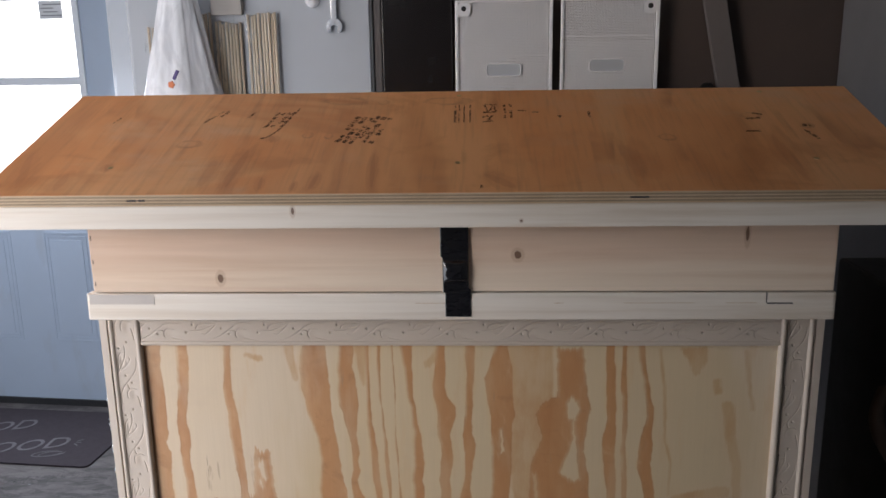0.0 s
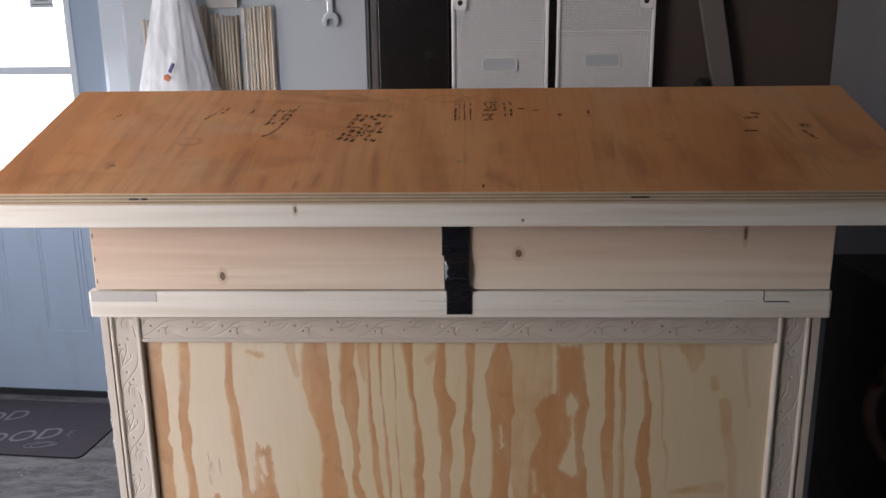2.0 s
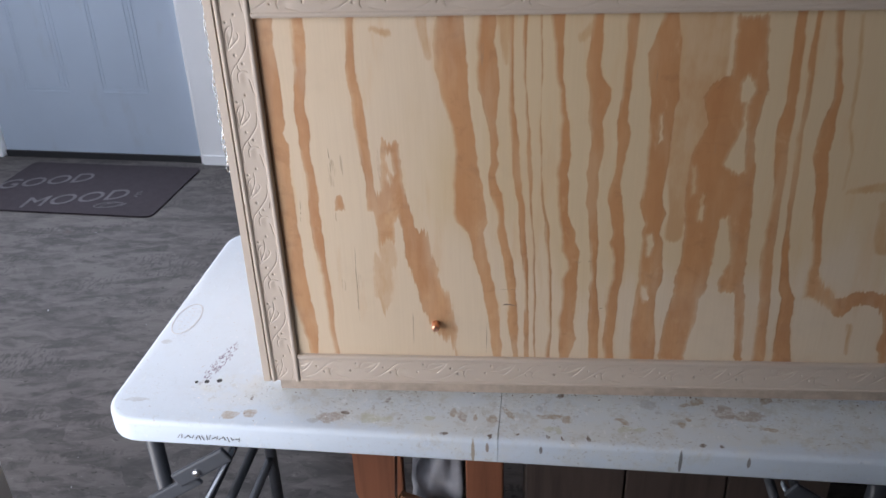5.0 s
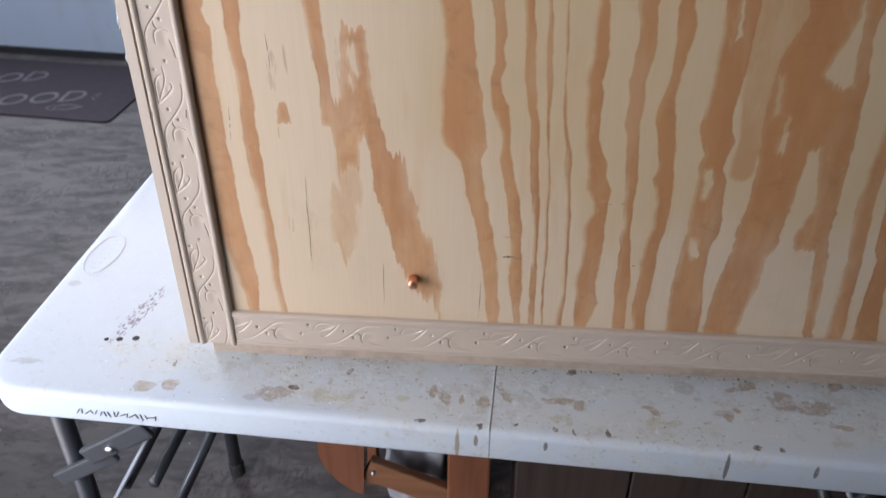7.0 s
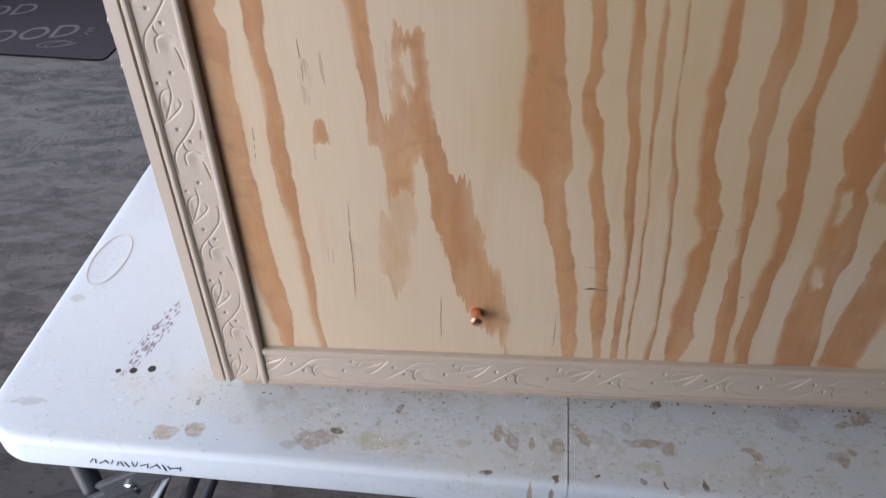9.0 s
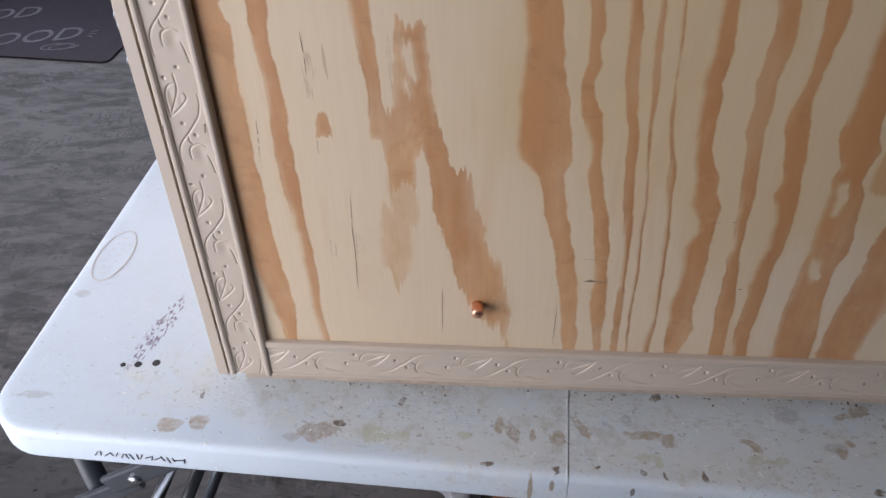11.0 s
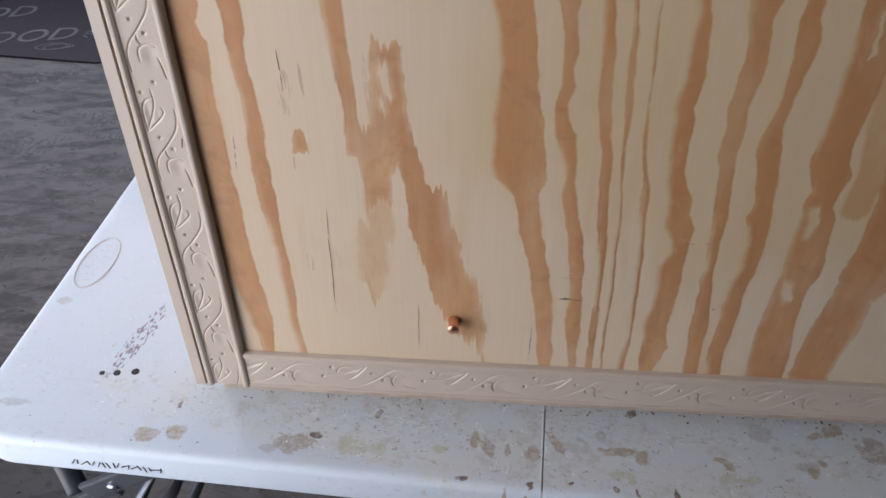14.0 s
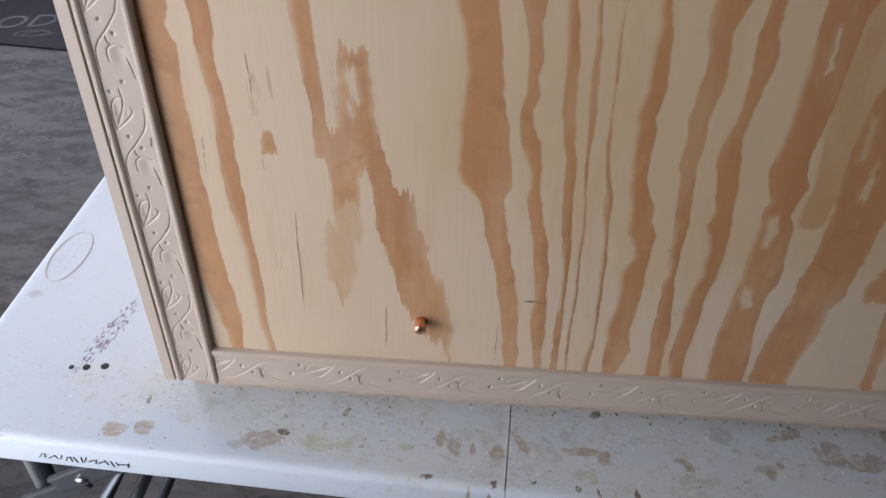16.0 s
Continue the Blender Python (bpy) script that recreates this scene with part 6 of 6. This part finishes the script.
part("stud", lathe(((0.004, 0.0), (0.004, -0.016), (0.006, -0.017), (0.005, -0.021)), (-0.368, 1.008, 1.842), "y", 12), "zinc", hook, "", True)


def mesh_holder(x0, x1, tab_left, base=None):
    d = thing("mesh_file_holder", ((x0 + x1) / 2, 1.03, 1.5), "white wire-mesh wall file holder hanging on the dark partition", "file holder", "mesh file holders")
    y, z0, z1 = 1.022, 1.42, 1.832
    bm = box(x0, x0 + 0.008, y - 0.005, y + 0.004, z0, z1, 0.002)
    box(x1 - 0.008, x1, y - 0.005, y + 0.004, z0, z1, 0.002, bm)
    box(x0 + 0.008, x1 - 0.008, y - 0.005, y + 0.004, z0, z0 + 0.008, 0.002, bm)
    box(x0 + 0.008, x1 - 0.008, y - 0.005, y + 0.004, z1 - 0.006, z1, 0.002, bm)
    rim = part("rim", bm, "white", d)
    bm = bmesh.new()
    pitch = 0.0036
    for k in range(int((x1 - x0 - 0.016) / pitch)):
        x = x0 + 0.009 + pitch * k
        box(x, x + 0.0018, y - 0.001, y, z0 + 0.008, z1 - 0.006, 0, bm)
    for k in range(int((z1 - z0 - 0.014) / pitch)):
        z = z0 + 0.009 + pitch * k
        box(x0 + 0.008, x1 - 0.008, y + 0.0001, y + 0.001, z, z + 0.0018, 0, bm)
    tagged(part("wire_mesh", bm, "white", d, "fine white wire mesh"), kind="stuff")
    part("paper_sheet", box(x0 + 0.012, x1 - 0.012, y + 0.014, y + 0.026, z0 + 0.005, z1 - (0.0 if tab_left else 0.10)), "paper", d, "grey paper behind the mesh")
    xt = x0 + 0.022 if tab_left else x1 - 0.022
    outline = rounded(xt - 0.015, xt + 0.015, 1.795, 1.826, 0.009)
    tab = part("hanging_tab", prism(outline, y - 0.007, y - 0.0052, 1), "white", d)
    # black disc stands in for the shaded inside of the eyelet
    part("tab_hole_disc", lathe(((0.0062, 0.0), (0.0062, -0.0006), (0.001, -0.0007)), (xt - 0.001, y - 0.0071, 1.812), "y", 16), "black", tab, "black disc for the dark eyelet")
    xm = (x0 + x1) / 2 + (0.0 if tab_left else -0.005)
    zc = 1.668 if tab_left else 1.675
    ring = [(p, y - 0.003, q) for p, q in rounded(xm - 0.042, xm + 0.042, zc - 0.015, zc + 0.015, 0.009)]
    part("finger_slot", tube(ring, 0.0016, None, 8, True, 1.0, (0, 1, 0)), "white", d, "", True)
    # a flat sheet stands in for the shade in the slot
    part("slot_shade", prism(rounded(xm - 0.041, xm + 0.041, zc - 0.014, zc + 0.014, 0.009), y - 0.0022, y - 0.0014, 1), "cabinet", d, "grey sheet filling the finger slot for its shade")
    part("pocket_rim", box(x0 + 0.009, x1 - 0.009, y - 0.0035, y - 0.0012, (1.70 if tab_left else 1.742), (1.7015 if tab_left else 1.745)), "white", d)
    part("lower_pocket", box(x0 + 0.014, x1 - 0.014, y + 0.004, y + 0.012, z0 + 0.004, 1.70), "paper", d, "pale paper in the lower pocket")


mesh_holder(-0.025, 0.209, True)
mesh_holder(0.228, 0.462, False)

# black sheet stands in for the shaded recess beside the cabinet
gap_shade_board = thing("dark_gap_board", (-0.125, 1.045, 0), "tall black board put in for the shade between cabinet and file holders", "board")
part("sheet", box(-0.205, -0.032, 1.036, 1.056, 0, 2.10, 0.003), "gloss", gap_shade_board)
part("edge_strip", box(-0.2235, -0.2055, 1.032, 1.056, 0, 2.10, 0.003), "greyboard", gap_shade_board, "dark grey metal edge strip")
board = thing("leaning_board", (0.62, 1.02, 0), "dark grey narrow board leaning on the partition", "board")
bm = box(-0.026, 0.026, 1.025, 1.045, 0, 2.02, 0.002, None, Matrix.Translation((0.98, 0, 0)) @ pose(0, 0, 0, 0, -12, 0))
part("plank", bm, "greyboard", board)
bm = lathe(((0.012, 0.0), (0.022, 0.02), (0.026, 0.06), (0.018, 0.09), (0.010, 0.10)), (0.585, 1.03, 1.53), "z", 14)
ball = thing("dark_ornament", (0.585, 1.03, 1.56), "small dark bulb-shaped object hanging beside the board", "ornament")
part("knob_body", bm, "black", ball, "", True)


def tall_locker():
    d = thing("tall_locker", (1.05, 0.75, 0), "dark grey enamel tall locker side beside the partition", "locker")
    part("body", box(0.90, 1.29, 0.50, 1.05, 0, 2.2, 0.006), "locker", d)
    part("edge_strip", box(0.893, 0.8995, 0.50, 0.53, 0.02, 2.18, 0.002), "locker", d)


def black_cart():
    d = thing("black_cart", (0.85, 0.35, 0), "black enamel tool cart with a dusty curved handle beside the table", "cart")
    part("body", box(0.70, 1.10, 0.10, 0.48, 0.08, 1.33, 0.008), "black", d)
    part("edge_trim", box(0.692, 0.70, 0.095, 0.112, 0.08, 1.40, 0.002), "link", d, "worn grey edge")
    handle = [(0.678 - 0.035 * math.sin(math.pi * k / 12), 0.16, 1.08 + 0.16 * k / 12) for k in range(13)]
    part("handle", tube(handle, 0.011, None, 10), "tan", d, "dusty tan curved handle", True)
    for x in (0.74, 1.06):
        for y in (0.14, 0.44):
            part("caster", lathe(((0.012, -0.014), (0.04, -0.012), (0.04, 0.012), (0.012, 0.014)), (x, y, 0.04), "y", 18), "sweep", d)


tall_locker()
black_cart()


def wooden_stool():
    d = thing("wooden_stool", (-0.27, 0.33, 0), "low red-brown wooden stool under the table", "stool")
    for x0, x1, y0 in ((-0.205, -0.130, 0.28), (-0.205, -0.130, 0.47)):
        part("leg", box(x0, x1, y0, y0 + 0.035, 0, 0.40, 0.004), "redwood", d)
    part("leg", box(-0.405, -0.365, 0.47, 0.505, 0, 0.40, 0.004), "redwood", d)
    part("seat", box(-0.44, -0.12, 0.275, 0.515, 0.40, 0.425, 0.004), "redwood", d)
    # bracket with a rounded foot under the seat, and the board slung from it to the far leg
    outline = [(-0.434, 0.399), (-0.434, 0.290), (-0.424, 0.258), (-0.402, 0.224), (-0.372, 0.198), (-0.358, 0.196), (-0.347, 0.399)]
    bracket = part("bracket", prism(outline, 0.285, 0.330, 1), "redwood", d, "rounded red-brown wooden bracket")
    part("bolt", lathe(((0.004, 0.0), (0.004, -0.006), (0.002, -0.008)), (-0.336, 0.281, 0.262), "y", 12), "zinc", bracket, "small bright bolt")
    m = Matrix.Translation((-0.268, 0.300, 0.215)) @ pose(0, 0, 0, 0, 24, 0)
    part("brace", box(-0.092, 0.100, -0.009, 0.009, -0.026, 0.026, 0.003, None, m), "tanwood", d, "tan diagonal brace")


def dark_crate():
    d = thing("dark_crate", (0.20, 0.38, 0), "dark brown wooden crate under the table", "crate")
    for k in range(3):
        part("front_board", box(-0.085 + 0.195 * k, 0.106 + 0.195 * k, 0.26, 0.275, 0.0, 0.50, 0.003), "darkwood", d)
    part("crate_side", box(-0.085, -0.070, 0.276, 0.50, 0.0, 0.50, 0.003), "darkwood", d)
    part("crate_side", box(0.481, 0.496, 0.276, 0.50, 0.0, 0.50, 0.003), "darkwood", d)
    part("crate_back", box(-0.069, 0.480, 0.485, 0.50, 0.0, 0.50, 0.003), "darkwood", d)
    part("crate_lid", box(-0.085, 0.496, 0.26, 0.50, 0.501, 0.514, 0.003), "darkwood", d)


def rag():
    d = thing("rag", (-0.262, 0.395, 0), "crumpled grey rag lying under the table", "rag")
    own = bmesh.new()
    bmesh.ops.create_icosphere(own, subdivisions=4, radius=1.0)
    for v in own.verts:
        f = 1 + 0.35 * noise.noise(v.co * 2.3) + 0.15 * noise.noise(v.co * 6)
        v.co = Vector((-0.262 + 0.068 * v.co.x * f, 0.395 + 0.055 * v.co.y * f, min(0.392, max(0.0, 0.19 + 0.20 * v.co.z * f))))
    part("cloth", own, "rag", d, "", True)


wooden_stool()
dark_crate()
rag()


def debris(name, label, n, seed, spread, size, material, rise=0.0):
    """Loose uneven chips scattered over a stretch of table or floor."""
    rnd = random.Random(seed)
    verts, faces = [], []
    for _ in range(n):
        x, y = spread(rnd)
        s = size[0] + (size[1] - size[0]) * rnd.random() ** 2.5
        turn, slim = rnd.uniform(0, math.pi), rnd.uniform(0.2, 0.8)
        ring = []
        for k in range(5):
            a = k * math.tau / 5
            r = s * rnd.uniform(0.3, 0.6)
            u, v = r * math.cos(a), r * slim * math.sin(a)
            ring.append((x + u * math.cos(turn) - v * math.sin(turn), y + u * math.sin(turn) + v * math.cos(turn), rise + 0.0001))
        k0 = len(verts)
        verts += ring + [(x + rnd.uniform(-0.2, 0.2) * s, y + rnd.uniform(-0.2, 0.2) * s, rise + s * rnd.uniform(0.1, 0.3))]
        faces += [(k0 + k, k0 + (k + 1) % 5, k0 + 5) for k in range(5)]
    data = bpy.data.meshes.new(name)
    data.from_pydata(verts, [], faces)
    data.materials.append(M[material])
    return tagged(new(name, data), label, "debris", kind="stuff")


def along_trim(r):
    return r.uniform(-0.46, 0.47), 0.022 - abs(r.gauss(0, 0.0048))


def over_table(r):
    return r.uniform(-0.66, 0.45), r.uniform(-0.066, 0.006)


def table_end(r):
    return r.uniform(-0.69, -0.50), r.uniform(-0.06, 0.30)


def over_floor(r):
    return r.uniform(-2.6, -0.75), r.uniform(0.2, 2.1)


debris("wood_crumbs", "brown crumbs along the foot of the chest", 210, 2, along_trim, (0.0008, 0.0048), "darkcrumb", TZ)
debris("pale_shavings", "pale wood shavings on the table", 160, 3, over_table, (0.0010, 0.0050), "white", TZ)
debris("dark_specks", "dark specks spattered over the table", 60, 4, over_table, (0.0006, 0.0032), "darkcrumb", TZ)
debris("table_specks", "specks on the end of the table", 60, 6, table_end, (0.0006, 0.0030), "smudge", TZ)
debris("floor_chips", "dark chips lying on the floor", 260, 7, over_floor, (0.002, 0.016), "sweep")
debris("floor_splinters", "pale splinters lying on the floor", 60, 9, over_floor, (0.002, 0.011), "paper")
